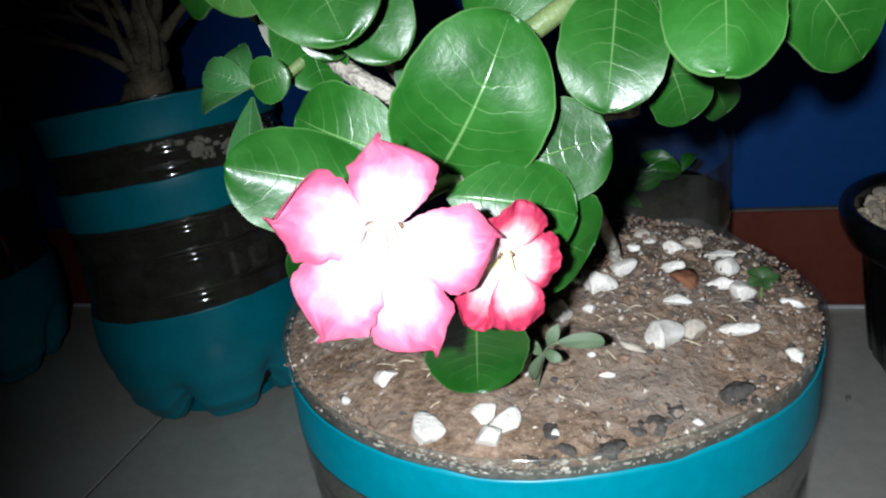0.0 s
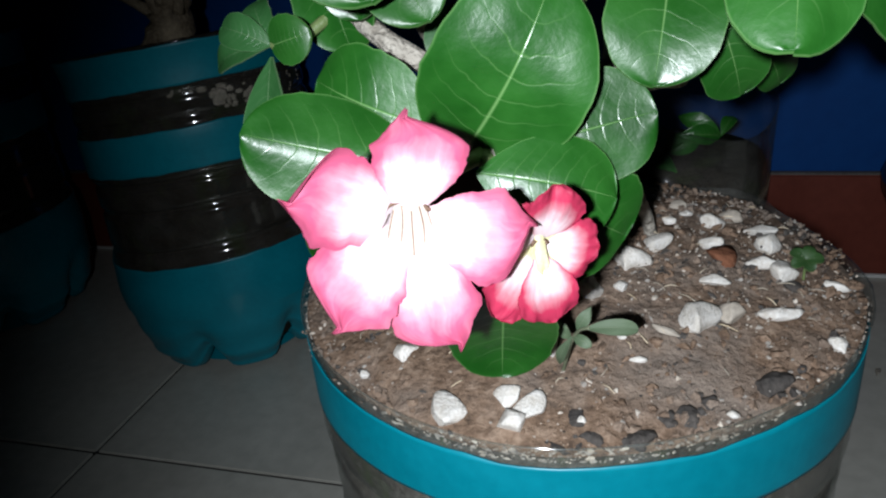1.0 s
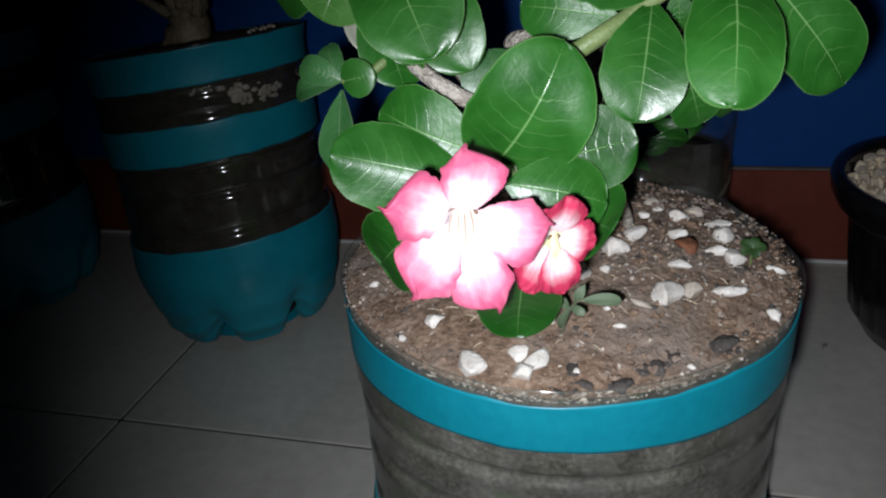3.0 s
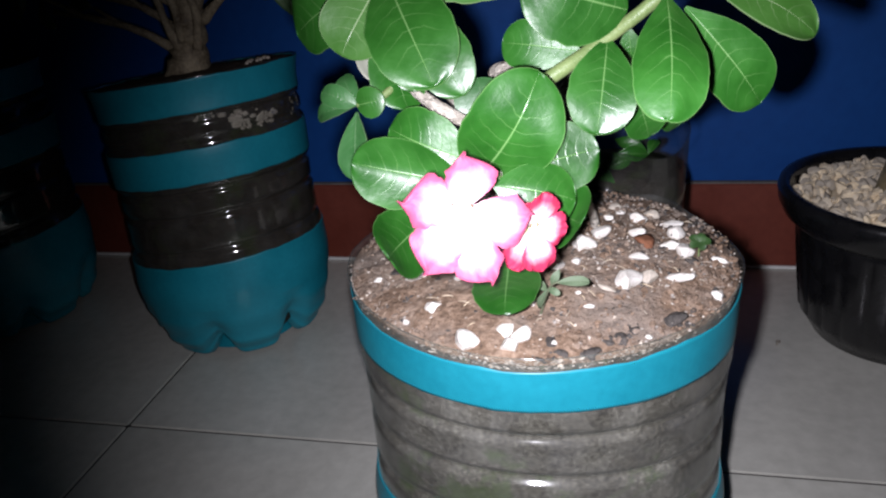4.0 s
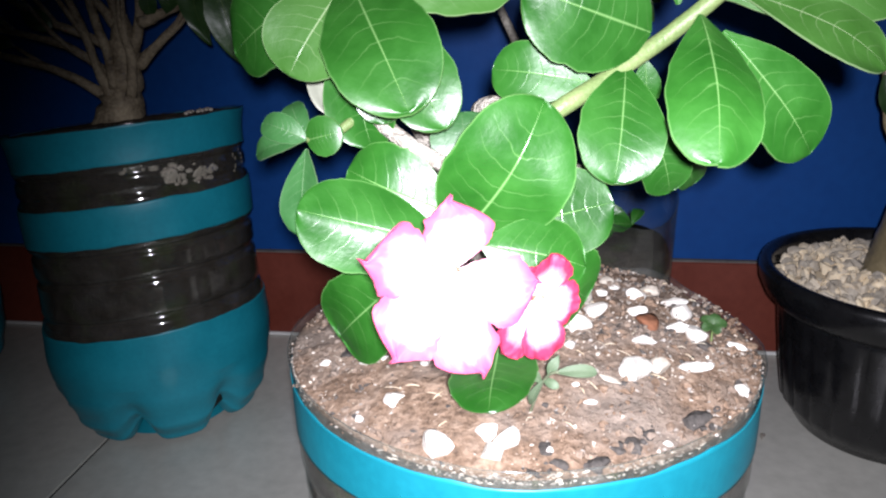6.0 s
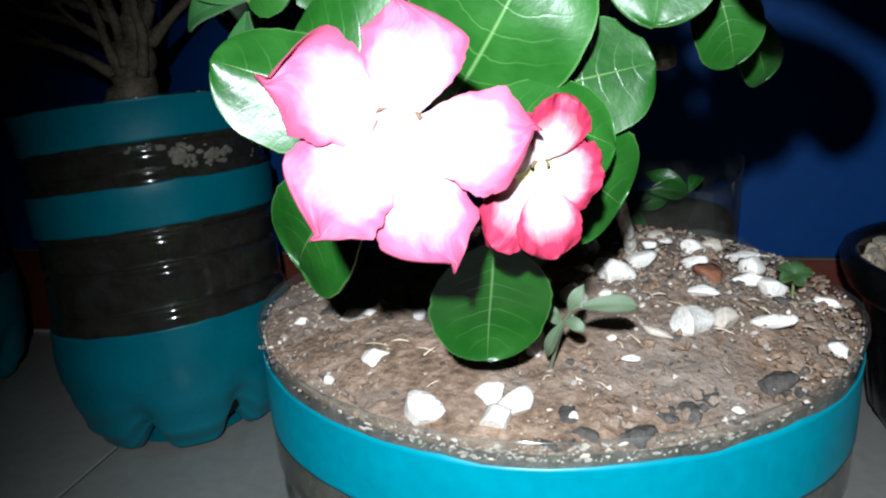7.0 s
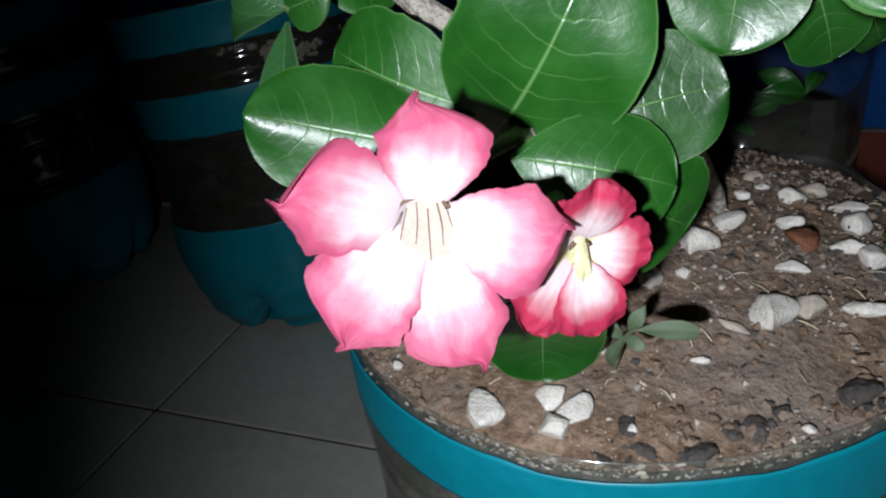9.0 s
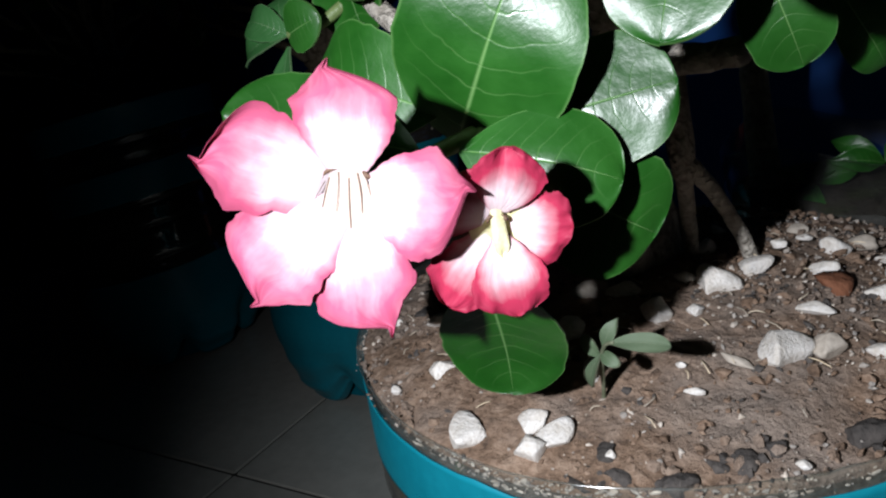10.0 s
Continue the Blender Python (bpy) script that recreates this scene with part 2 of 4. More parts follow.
BARK = mottled("bark_grey", (0.2, 0.17, 0.135), (0.6, 0.56, 0.48), 90, 0.75, 1.0, 0.004, 0.3, 320)
BARK_OLD = mottled("bark_brown", (0.085, 0.062, 0.038), (0.36, 0.3, 0.2), 45, 0.65, 0.8, 0.003, 0.4, 260)
TRUNK = mottled("trunk_olive_brown", (0.13, 0.105, 0.055), (0.26, 0.21, 0.12), 30, 0.33, 0.5, 0.002, 0.5, 160)
STEM = mottled("stem_green", (0.1, 0.16, 0.05), (0.2, 0.26, 0.1), 60, 0.45, 0.4, 0.001)
WILT = mottled("stem_wilted", (0.09, 0.11, 0.06), (0.2, 0.22, 0.14), 90, 0.7, 0.5, 0.001)
TEAL = mottled("paint_teal", (0.0, 0.2, 0.265), (0.002, 0.265, 0.345), 14, 0.4, 0.15, 0.0006, 0.5, 180)
CLEAR = clear_plastic("bottle_clear", (0.93, 0.95, 0.93), 0.13, 0.08)
CLEAR_CLEAN = clear_plastic("bottle_clear_clean", (0.88, 0.9, 0.88), 0.08, 0.03)
SOIL = soil_material("soil_brown", 1.7)
SOIL_SIDE = side_soil("soil_behind_plastic")
SOIL_WET = soil_material("soil_damp", 0.5)
SOIL_DARK = soil_material("soil_dark_mossy", 0.24, 0.4)
STONE = mottled("stone_white", (0.58, 0.53, 0.45), (0.88, 0.86, 0.81), 150, 0.85, 0.7, 0.0012, 0.25, 700, 0.2)
STONE_GREY = mottled("stone_grey", (0.3, 0.26, 0.21), (0.5, 0.45, 0.38), 80, 0.85, 0.6, 0.001, 0.3, 420, 0.3)
GRIT = mottled("grit_pale", (0.3, 0.25, 0.2), (0.72, 0.66, 0.58), 160, 0.85, 0.5, 0.001, 0.3, 500, island=0.8)
STONE_DARK = mottled("stone_dark", (0.03, 0.028, 0.026), (0.1, 0.088, 0.078), 90, 0.85, 0.8, 0.002, 0.3, 400, 0.4)
STONE_RED = mottled("stone_red", (0.16, 0.065, 0.035), (0.26, 0.11, 0.06), 80, 0.9, 0.6, 0.002, 0.2, 400)
GRAVEL = mottled("gravel_beige", (0.6, 0.48, 0.33), (0.92, 0.81, 0.62), 55, 0.85, 0.5, 0.001, 0.3, 300, island=0.7)
BLACK = mottled("plastic_black", (0.004, 0.004, 0.0045), (0.012, 0.012, 0.013), 35, 0.28, 0.25, 0.0006, 0.5, 220)
BLUE = mottled("wall_blue", (0.002, 0.05, 0.22), (0.003, 0.066, 0.27), 3.5, 0.6, 0.35, 0.0012, 0.2, 70)
RED = mottled("skirting_red", (0.13, 0.026, 0.015), (0.19, 0.042, 0.025), 9, 0.5, 0.3, 0.001, 0.4, 90)
# joint grey, also used for the strip drawn as the skirting's lit edge
GROUT_AND_LIT_EDGE = mottled("grey_grout_and_lit_edge", (0.07, 0.065, 0.06), (0.16, 0.15, 0.14), 30, 0.95, 0.5, 0.001)
TILE = mottled("tile_white", (0.45, 0.445, 0.395), (0.61, 0.605, 0.54), 5, 0.22, 0.05, 0.0003, 0.5, 60, 0.06)
PLASTER = mottled("ceiling_white", (0.6, 0.6, 0.58), (0.75, 0.75, 0.73), 4, 0.9, 0.3, 0.001)


# ---- mesh helpers ----
def part(name, bm, mat, parent=None, label="", smooth=True):
    """Links a bmesh as one mesh object, under a thing or a part if given."""
    me = bpy.data.meshes.new(name)
    bmesh.ops.recalc_face_normals(bm, faces=bm.faces)
    bm.to_mesh(me)
    bm.free()
    for p in me.polygons:
        p.use_smooth = smooth
    me.materials.append(mat)
    ob = new(name, me)
    if parent:
        ob.parent = parent
        ob.matrix_parent_inverse = parent.matrix_basis.inverted()
    if label:
        ob["label"] = label
    return ob


def thing(name, place, label, category, group=""):
    ob = new(name)
    ob.empty_display_size = 0.02
    ob.location = place
    return tagged(ob, label, category, group)


def box_bm(x0, x1, y0, y1, z0, z1, bevel=0.0):
    bm = bmesh.new()
    bmesh.ops.create_cube(bm, size=1.0)
    for v in bm.verts:
        v.co = ((x0 + x1) / 2 + v.co.x * (x1 - x0), (y0 + y1) / 2 + v.co.y * (y1 - y0), (z0 + z1) / 2 + v.co.z * (z1 - z0))
    if bevel:
        bmesh.ops.bevel(bm, geom=bm.edges[:], offset=bevel, segments=2, affect="EDGES")
    return bm


def lathe_bm(profile, seg=72, centre=(0, 0, 0), shape=None, close=False):
    """Turns a profile of (radius, height) about z; shape(a, r, z) may give back a changed (r, z)."""
    bm = bmesh.new()
    rings = []
    for r, z in profile:
        ring = []
        for k in range(seg):
            a = 2 * math.pi * k / seg
            rr, zz = shape(a, r, z) if shape else (r, z)
            ring.append(bm.verts.new((centre[0] + rr * math.cos(a), centre[1] + rr * math.sin(a), centre[2] + zz)))
        rings.append(ring)
    for a, b in zip(rings, rings[1:]):
        for k in range(seg):
            bm.faces.new((a[k], a[(k + 1) % seg], b[(k + 1) % seg], b[k]))
    if close:
        bm.faces.new(rings[0])
        bm.faces.new(rings[-1])
    return bm


def tube_bm(points, radii, seg=12, bumpy=0.0, seed=0, rings_per=4):
    """A tapered, rounded limb through the points, smoothed between them."""
    pts = [Vector(p) for p in points]
    dense, rad = [], []
    n = len(pts)
    for i in range(n - 1):
        p0, p1, p2, p3 = pts[max(i - 1, 0)], pts[i], pts[i + 1], pts[min(i + 2, n - 1)]
        for k in range(rings_per):
            t = k / rings_per
            dense.append(0.5 * ((2 * p1) + (p2 - p0) * t + (2 * p0 - 5 * p1 + 4 * p2 - p3) * t * t + (3 * p1 - p0 - 3 * p2 + p3) * t ** 3))
            rad.append(radii[i] * (1 - t) + radii[i + 1] * t)
    dense.append(pts[-1])
    rad.append(radii[-1])
    bm = bmesh.new()
    rings, side = [], None
    for i, p in enumerate(dense):
        d = (dense[min(i + 1, len(dense) - 1)] - dense[max(i - 1, 0)]).normalized()
        if side is None:
            side = d.orthogonal().normalized()
        side = (side - d * side.dot(d)).normalized()
        up = d.cross(side)
        ring = []
        for k in range(seg):
            a = 2 * math.pi * k / seg
            way = side * math.cos(a) + up * math.sin(a)
            w = 1 + bumpy * noise.noise(Vector((seed, 0, 0)) + (p + way * rad[i]) * (0.55 / max(rad[i], 0.002)))
            ring.append(bm.verts.new(p + way * rad[i] * w))
        rings.append(ring)
    for a, b in zip(rings, rings[1:]):
        for k in range(seg):
            bm.faces.new((a[k], a[(k + 1) % seg], b[(k + 1) % seg], b[k]))
    bm.faces.new(rings[0])
    bm.faces.new(rings[-1])
    return bm


def blade_bm(base, tip, width, facing, outline, arch=0.12, fold=0.1, wave=0.0, thick=0.0009, seed=0.0, nu=12, nv=20, belly=0.0, jag=0.0, curl=0.0):
    """A leaf or petal from base to tip: outline(v) gives the half width, arch bends it along its length
    (ends away from the side it faces), fold raises or sinks the two halves, wave ruffles the margin."""
    base, tip = Vector(base), Vector(tip)
    axis = tip - base
    length = axis.length
    d = axis.normalized()
    n = Vector(facing)
    n = (n - d * n.dot(d)).normalized()
    s = d.cross(n)
    bm = bmesh.new()
    uvl = bm.loops.layers.uv.new("UVMap")
    sheets, uv = [], {}
    for face in (1, -1):
        rows_ = []
        for j in range(nv + 1):
            v = 1 - (1 - j / nv) ** 1.6
            row = []
            for i in range(nu + 1):
                u = math.sin(math.pi / 2 * (-1 + 2 * i / nu))
                sides = outline(v)
                lo, hi = sides if isinstance(sides, tuple) else (-sides, sides)
                hw, mid = (hi - lo) * width / 4, (hi + lo) * width / 4
                hw *= 1 + jag * noise.fractal(Vector((v * 9, seed * 3 + (u > 0) * 7, 0)), 1.0, 2.0, 3)
                off = 4 * v * (1 - v) * arch * length - curl * length * max(0.0, (v - 0.55) / 0.45) ** 2
                f = fold * hw * abs(u) ** 1.3
                rip = wave * length * abs(u) ** 1.5 * v * math.sin(9 * v + 3.1 * u + seed * 5.7) + 0.5 * wave * length * v * v * math.sin(5.3 * u + seed * 3)
                p = base + d * (v * length) + s * (mid + u * hw + belly * width * math.sin(math.pi * v) ** 1.2) + n * (off + f + rip + face * thick * 0.5)
                vert = bm.verts.new(p)
                uv[vert] = ((u + 1) / 2, v)
                row.append(vert)
            rows_.append(row)
        sheets.append(rows_)
    for rows_ in sheets:
        for j in range(nv):
            for i in range(nu):
                bm.faces.new((rows_[j][i], rows_[j][i + 1], rows_[j + 1][i + 1], rows_[j + 1][i]))
    # the edge all round
    rim = [[r[j][0] for j in range(nv + 1)] + r[nv][1:] + [r[j][nu] for j in range(nv - 1, -1, -1)] + r[0][nu - 1:0:-1] for r in sheets]
    for k in range(len(rim[0])):
        q = (k + 1) % len(rim[0])
        for e in (bm.faces.new((rim[0][k], rim[0][q], rim[1][q], rim[1][k])),):
            for ed in e.edges:
                ed.smooth = False
    for fc in bm.faces:
        for lp in fc.loops:
            lp[uvl].uv = uv[lp.vert]
    return bm


def swell(v, peak, power):
    """0 at both ends, 1 where v ** peak is a half."""
    return max(0.0, math.sin(math.pi * min(1.0, max(0.0, v)) ** peak)) ** power


def blunt(v, widest, rise):
    """A leaf outline: rises from the stalk to its widest place and ends in a round tip."""
    if v < widest:
        return max(0.05, math.sin(math.pi / 2 * v / widest) ** rise)
    return max(0.0, 1 - ((v - widest) / (1 - widest)) ** 2.6) ** 0.5


def obovate(v):
    return blunt(v, 0.64, 0.95)


def rounder(v):
    return blunt(v, 0.54, 0.6)


def oblong(v):
    return blunt(v, 0.58, 0.8)


def lance(v):
    return max(0.06 * (1 - v), swell(v, 1.1, 0.9))


def petal_outline(v):
    """Narrow at the throat, broad, with a slanting end that runs out into a spur at one corner."""
    if v < 0.7:
        w = 0.3 + 0.7 * math.sin(math.pi / 2 * v / 0.7) ** 1.05
        return (-w, w)
    t = (v - 0.7) / 0.3
    near = -1 + 0.72 * t ** 0.85
    far = 1 - 1.24 * min(1.0, t / 0.78) ** 2.3
    return (near, max(far, near + 0.03 + 0.1 * (1 - t)))


def round_petal(v):
    w = 0.2 * (1 - v) + 0.94 * blunt(v, 0.64, 1.0)
    return (-w, w * (1 - 0.35 * max(0.0, v - 0.75) / 0.25))


def pebble_bm(size, seed, flat=0.6, sub=2, taper=0.0, hard=0.22):
    rng = random.Random(seed)
    bm = bmesh.new()
    bmesh.ops.create_icosphere(bm, subdivisions=sub, radius=0.5)
    sx, sy, sz = size[0], size[1], size[2] if len(size) > 2 else min(size) * flat
    o = Vector((rng.uniform(-50, 50), rng.uniform(-50, 50), rng.uniform(-50, 50)))
    cuts = [Vector((rng.uniform(-1, 1), rng.uniform(-1, 1), rng.uniform(-0.4, 0.9))).normalized() for _ in range(7)]
    for v in bm.verts:
        p = v.co.copy()
        p *= 1 + 0.3 * noise.noise(p * 2.2 + o)
        for c in cuts:
            over = p.dot(c) - hard
            if over > 0:
                p -= c * over * 0.96
        v.co = (p.x * sx * 1.4 * (1 + taper * p.y * 2.6), p.y * sy * 1.4, p.z * sz * 1.4)
    return bm


# ---- room ----
floor = tagged(new("floor"), "white glazed floor tiles with thin grey joints", "floor", kind="structure")
part("grout_bed", box_bm(-1.6, 1.6, -1.2, 1.1, -0.05, -0.0022), GROUT_AND_LIT_EDGE, floor)
tile_bm = box_bm(-0.2985, 0.2985, -0.2985, 0.2985, -0.012, 0.0, 0.0015)
tile_ob = part("tile", tile_bm, TILE, floor, smooth=False)
tile_ob.location = (-0.177, 0.305, 0)
for i in range(-2, 3):
    for j in range(-2, 1):
        if (i, j) != (0, 0):
            t_ob = new("tile", tile_ob.data)
            t_ob.parent = floor
            t_ob.location = (-0.177 + 0.6 * i, 0.305 + 0.6 * j, 0.0003 * ((i * 3 + j) % 3))
for i in range(-2, 3):
    t_ob = part("tile", box_bm(-0.2985, 0.2985, -0.2985, 0.183, -0.012, 0.0, 0.0015), TILE, floor, smooth=False)
    t_ob.location = (-0.177 + 0.6 * i, 0.905, 0)

tagged(part("wall_north", box_bm(-1.72, 1.72, 1.097, 1.22, -0.05, 2.5), BLUE, smooth=False), "deep blue painted wall", "wall", kind="structure")
bm = box_bm(-1.6, 1.6, 1.089, 1.0965, 0.0, 0.1405, 0.002)
tagged(part("baseboard", bm, RED, smooth=False), "dull red painted skirting along the blue wall", "skirting", kind="structure")
# added strip: light catching the skirting's protruding top edge, put in as colour
tagged(part("lit_edge_strip", box_bm(-1.6, 1.6, 1.088, 1.0965, 0.1407, 0.1438, 0.0008), GROUT_AND_LIT_EDGE, smooth=False), "pale strip added as the lit top edge of the skirting", "trim", kind="structure")
tagged(part("trim_2", box_bm(-1.6, 1.6, 1.083, 1.0887, 0.0002, 0.0045, 0.001), PLASTER, smooth=False), "pale mortar line where the skirting meets the tiles", "trim", kind="structure")
tagged(part("wall_south", box_bm(-1.72, 1.72, -1.32, -1.2, -0.05, 2.5), BLUE, smooth=False), "deep blue painted wall", "wall", kind="structure")
tagged(part("wall_west", box_bm(-1.72, -1.6, -1.2, 1.097, -0.05, 2.5), BLUE, smooth=False), "deep blue painted wall", "wall", kind="structure")
tagged(part("wall_east", box_bm(1.6, 1.72, -1.2, 1.097, -0.05, 2.5), BLUE, smooth=False), "deep blue painted wall", "wall", kind="structure")
tagged(part("ceiling", box_bm(-1.72, 1.72, -1.32, 1.22, 2.5, 2.6), PLASTER, smooth=False), "white plaster ceiling", "ceiling", kind="structure")


# ---- cut bottle pots ----
def bottle_radius(z, scale):
    """Outer radius of the ribbed bottle at a height, for a pot cut at the height top."""
    knots = [(0.0, 0.098), (0.012, 0.118), (0.035, 0.133), (0.07, 0.142), (0.11, 0.1455), (0.145, 0.1435), (0.17, 0.1395), (0.2, 0.1385),
             (0.235, 0.138), (0.262, 0.1405), (0.29, 0.141), (0.32, 0.1385), (0.35, 0.1385), (0.42, 0.142)]
    for (z0, r0), (z1, r1) in zip(knots, knots[1:]):
        if z <= z1:
            k = (z - z0) / (z1 - z0)
            k = k * k * (3 - 2 * k)
            return (r0 + (r1 - r0) * k) * scale
    return knots[-1][1] * scale


def bottle_pot(place, top, bands, scale, ribs, tilt, rim_flare, label, group, saddle=0.0, pinch=0.0, plastic=CLEAR, corner=0.0, flat=0.0):
    """A pot cut from a big clear bottle: wall with ribs, petal feet, and painted rings."""
    pot = thing("bottle_pot", place, label, "plant pot", group)
    fx, rx = tilt

    def arch_at(a):
        return (0.5 + 0.5 * math.cos(7 * (a + 1.41))) ** 4

    def lift(a, z):
        if z < 0.075:
            z += 0.03 * arch_at(a) * (1 - z / 0.075)
        # front (towards -y) and right (+x) sides of the painted lines and the cut
        if z > top - 0.02:
            z += corner * 0.7 * math.exp(-((a - 0.87) / 0.22) ** 2) * (z - top + 0.02) / 0.02
        return z + (-fx * math.sin(a) + rx * math.cos(a)) * min(1.0, z / 0.12) - saddle * math.cos(a) ** 2 * max(0.0, 1 - z / top) * min(1.0, z / 0.1)

    def radius(a, z, extra=0.0):
        r = bottle_radius(z, scale)
        for zr, depth in ribs:
            r -= depth * math.exp(-((z - zr) / 0.0038) ** 2)
        r += rim_flare * max(0.0, (z - top + 0.03) / 0.03) ** 2
        # the cut mouth is squeezed a little, with corners at both sides
        k = max(0.0, min(1.0, (z - top + 0.09) / 0.09)) * pinch
        r *= 1 + k * (0.4 - abs(math.sin(2 * a)) ** 1.2)
        r += corner * max(0.0, min(1.0, (z - top + 0.07) / 0.07)) * math.exp(-((a - 0.87) / 0.22) ** 2)
        # its back is pressed in
        r *= 1 - flat * max(0.0, min(1.0, (z - top + 0.12) / 0.12)) * math.exp(-((a - 1.85) / 0.5) ** 2)
        # seven petal feet with narrow arches between them
        foot = max(0.0, 1 - z / 0.085)
        r *= 1 - 0.11 * foot ** 0.7 * arch_at(a)
        return r + extra

    def ring(z0, z1, extra, steps, thick):
        prof = [(0, z0 + (z1 - z0) * k / steps) for k in range(steps + 1)]

        def brushed(a, z):
            # hand-painted edges run a little uneven
            if extra and z > 0.02 and (abs(z - z0) < 1e-6 or abs(z - z1) < 1e-6):
                return 0.0016 * noise.fractal(Vector((5 * math.cos(a), 5 * math.sin(a), z * 40)), 1.0, 2.0, 3)
            return 0.0

        def outer(a, _, z):
            return radius(a, z, extra), lift(a, z) + brushed(a, z)

        bm = lathe_bm(prof, 120, (0, 0, 0), outer)
        inner = lathe_bm(list(reversed(prof)), 120, (0, 0, 0), lambda a, _, z: (radius(a, z, extra - thick), lift(a, z) + brushed(a, z)))
        me = bpy.data.meshes.new("tmp")
        inner.to_mesh(me)
        inner.free()
        bm.from_mesh(me)
        bpy.data.meshes.remove(me)
        n = 120
        s1 = (steps + 1) * n
        bm.verts.ensure_lookup_table()
        for k in range(n):
            k2 = (k + 1) % n
            bm.faces.new((bm.verts[k], bm.verts[k2], bm.verts[s1 + steps * n + k2], bm.verts[s1 + steps * n + k]))
            bm.faces.new((bm.verts[steps * n + k], bm.verts[steps * n + k2], bm.verts[s1 + k2], bm.verts[s1 + k]))
        return bm

    wall = ring(0.004, top, 0.0, 220, 0.0009)
    w_ob = part("wall", wall, plastic, pot, "clear ribbed bottle plastic")
    w_ob.matrix_parent_inverse.identity()
    w_ob.visible_shadow = False
    for z0, z1 in bands:
        b_ob = part("painted_band", ring(z0, z1, 0.0006, max(6, int((z1 - z0) / 0.002)), 0.0016 if z0 < 0.01 else 0.0005), TEAL, pot, "teal painted ring")
        b_ob.matrix_parent_inverse.identity()
    # the sawn upper edge, a little ragged
    edge = []
    for k in range(121):
        a = 2 * math.pi * k / 120
        edge.append((radius(a, top) * math.cos(a), radius(a, top) * math.sin(a), lift(a, top) + 0.0014 * noise.fractal(Vector((9 * math.cos(a), 9 * math.sin(a), top * 9)), 1.0, 2.0, 3)))
    e_ob = part("cut_edge", tube_bm(edge, [0.00035 + 0.00025 * noise.noise(Vector((k * 0.31, 0, top))) for k in range(121)], 6, 0, 0, 1), plastic, pot, "scuffed sawn edge")
    e_ob.visible_shadow = False
    e_ob.matrix_parent_inverse.identity()
    # base under the feet
    bm = lathe_bm([(0.0005, 0.03), (0.03, 0.028), (0.06, 0.018), (0.085, 0.006)], 60)
    u_ob = part("underside", bm, TEAL, pot, "teal painted underside")
    u_ob.matrix_parent_inverse.identity()

    # the earth seen through the clear rings
    zs = [0.03 + (top - 0.0035 - 0.03) * k / 180 for k in range(181)]
    return pot, zs, radius, lift


def earth_in(place, zs, radius, lift, mound, label, seg=180, rings=70, rough=0.0013, mat=None, side_mat=SOIL_SIDE):
    """The potting soil as one lump that fills the bottle, with a mounded crumbly top."""
    bm = bmesh.new()
    loops = []
    for z in zs:
        loops.append([bm.verts.new(((radius(a, z, -0.0022)) * math.cos(a), (radius(a, z, -0.0022)) * math.sin(a), lift(a, z)))
                      for a in (2 * math.pi * k / seg for k in range(seg))])
    for j in range(1, rings):
        f = 1 - j / rings
        row = []
        for k in range(seg):
            a = 2 * math.pi * k / seg
            r = radius(a, zs[-1], -0.0022) * f
            x, y = r * math.cos(a), r * math.sin(a)
            z = lift(a, zs[-1]) * f + zs[-1] * (1 - f) + mound * (1 - f * f)
            z += rough * noise.fractal(Vector((x, y, 0.3)) * 110, 0.8, 2.0, 5) + 0.0016 * noise.noise(Vector((x, y, 5)) * 36)
            z += 0.0025 * noise.noise(Vector((x, y, 9)) * 70) * f ** 8
            row.append(bm.verts.new((x, y, z)))
        loops.append(row)
    for a, b in zip(loops, loops[1:]):
        for k in range(seg):
            bm.faces.new((a[k], a[(k + 1) % seg], b[(k + 1) % seg], b[k]))
    bm.faces.new(loops[-1])
    bm.faces.new(loops[0])
    ob = part("potting_soil", bm, mat or SOIL)
    ob.data.materials.append(side_mat)
    for p in ob.data.polygons[: seg * sum(1 for z in zs if z < zs[-1] - 0.0045)]:
        p.material_index = 1
    ob.location = place
    return tagged(ob, label, "soil", kind="stuff")


POT = (0.0615, 0.467, 0.0)
RIBS = [(0.253, 0.0045), (0.218, 0.0048), (0.182, 0.0045)]
main_pot, zs, rad, lft = bottle_pot(POT, 0.3175, [(0.004, 0.165), (0.277, 0.3075)], 1.03, RIBS, (0.002, -0.002), 0.004,
                                    "pot cut from a clear ribbed bottle with teal painted rings", "bottle pots", 0.06, 0.03, corner=0.006, flat=0.13)
SOIL_TOP = zs[-1]
earth = earth_in(POT, zs, rad, lft, 0.024, "brown crumbly potting soil in the clear bottle pot")


def soil_z(x, y):
    r = math.hypot(x - POT[0], y - POT[1])
    return 0.3145 + 0.0235 * max(0.0, 1 - (r / 0.147) ** 2)


# ---- the flowering desert rose ----
plant = thing("desert_rose", (0.06, 0.47, 0.33), "desert rose with glossy green leaves and pink flowers", "plant")


def leaf(base, tip, width, facing, outline=obovate, arch=0.03, fold=0.08, mat=None, wave=0.014, seed=0.0, owner=None, label="", curl=0.08):
    return part("leaf", blade_bm(base, tip, width, facing, outline, arch, fold, wave, 0.0009, seed, 12, 22, 0.015 * math.sin(seed * 2.3), 0.05, curl), mat or LEAF, owner or plant, label)


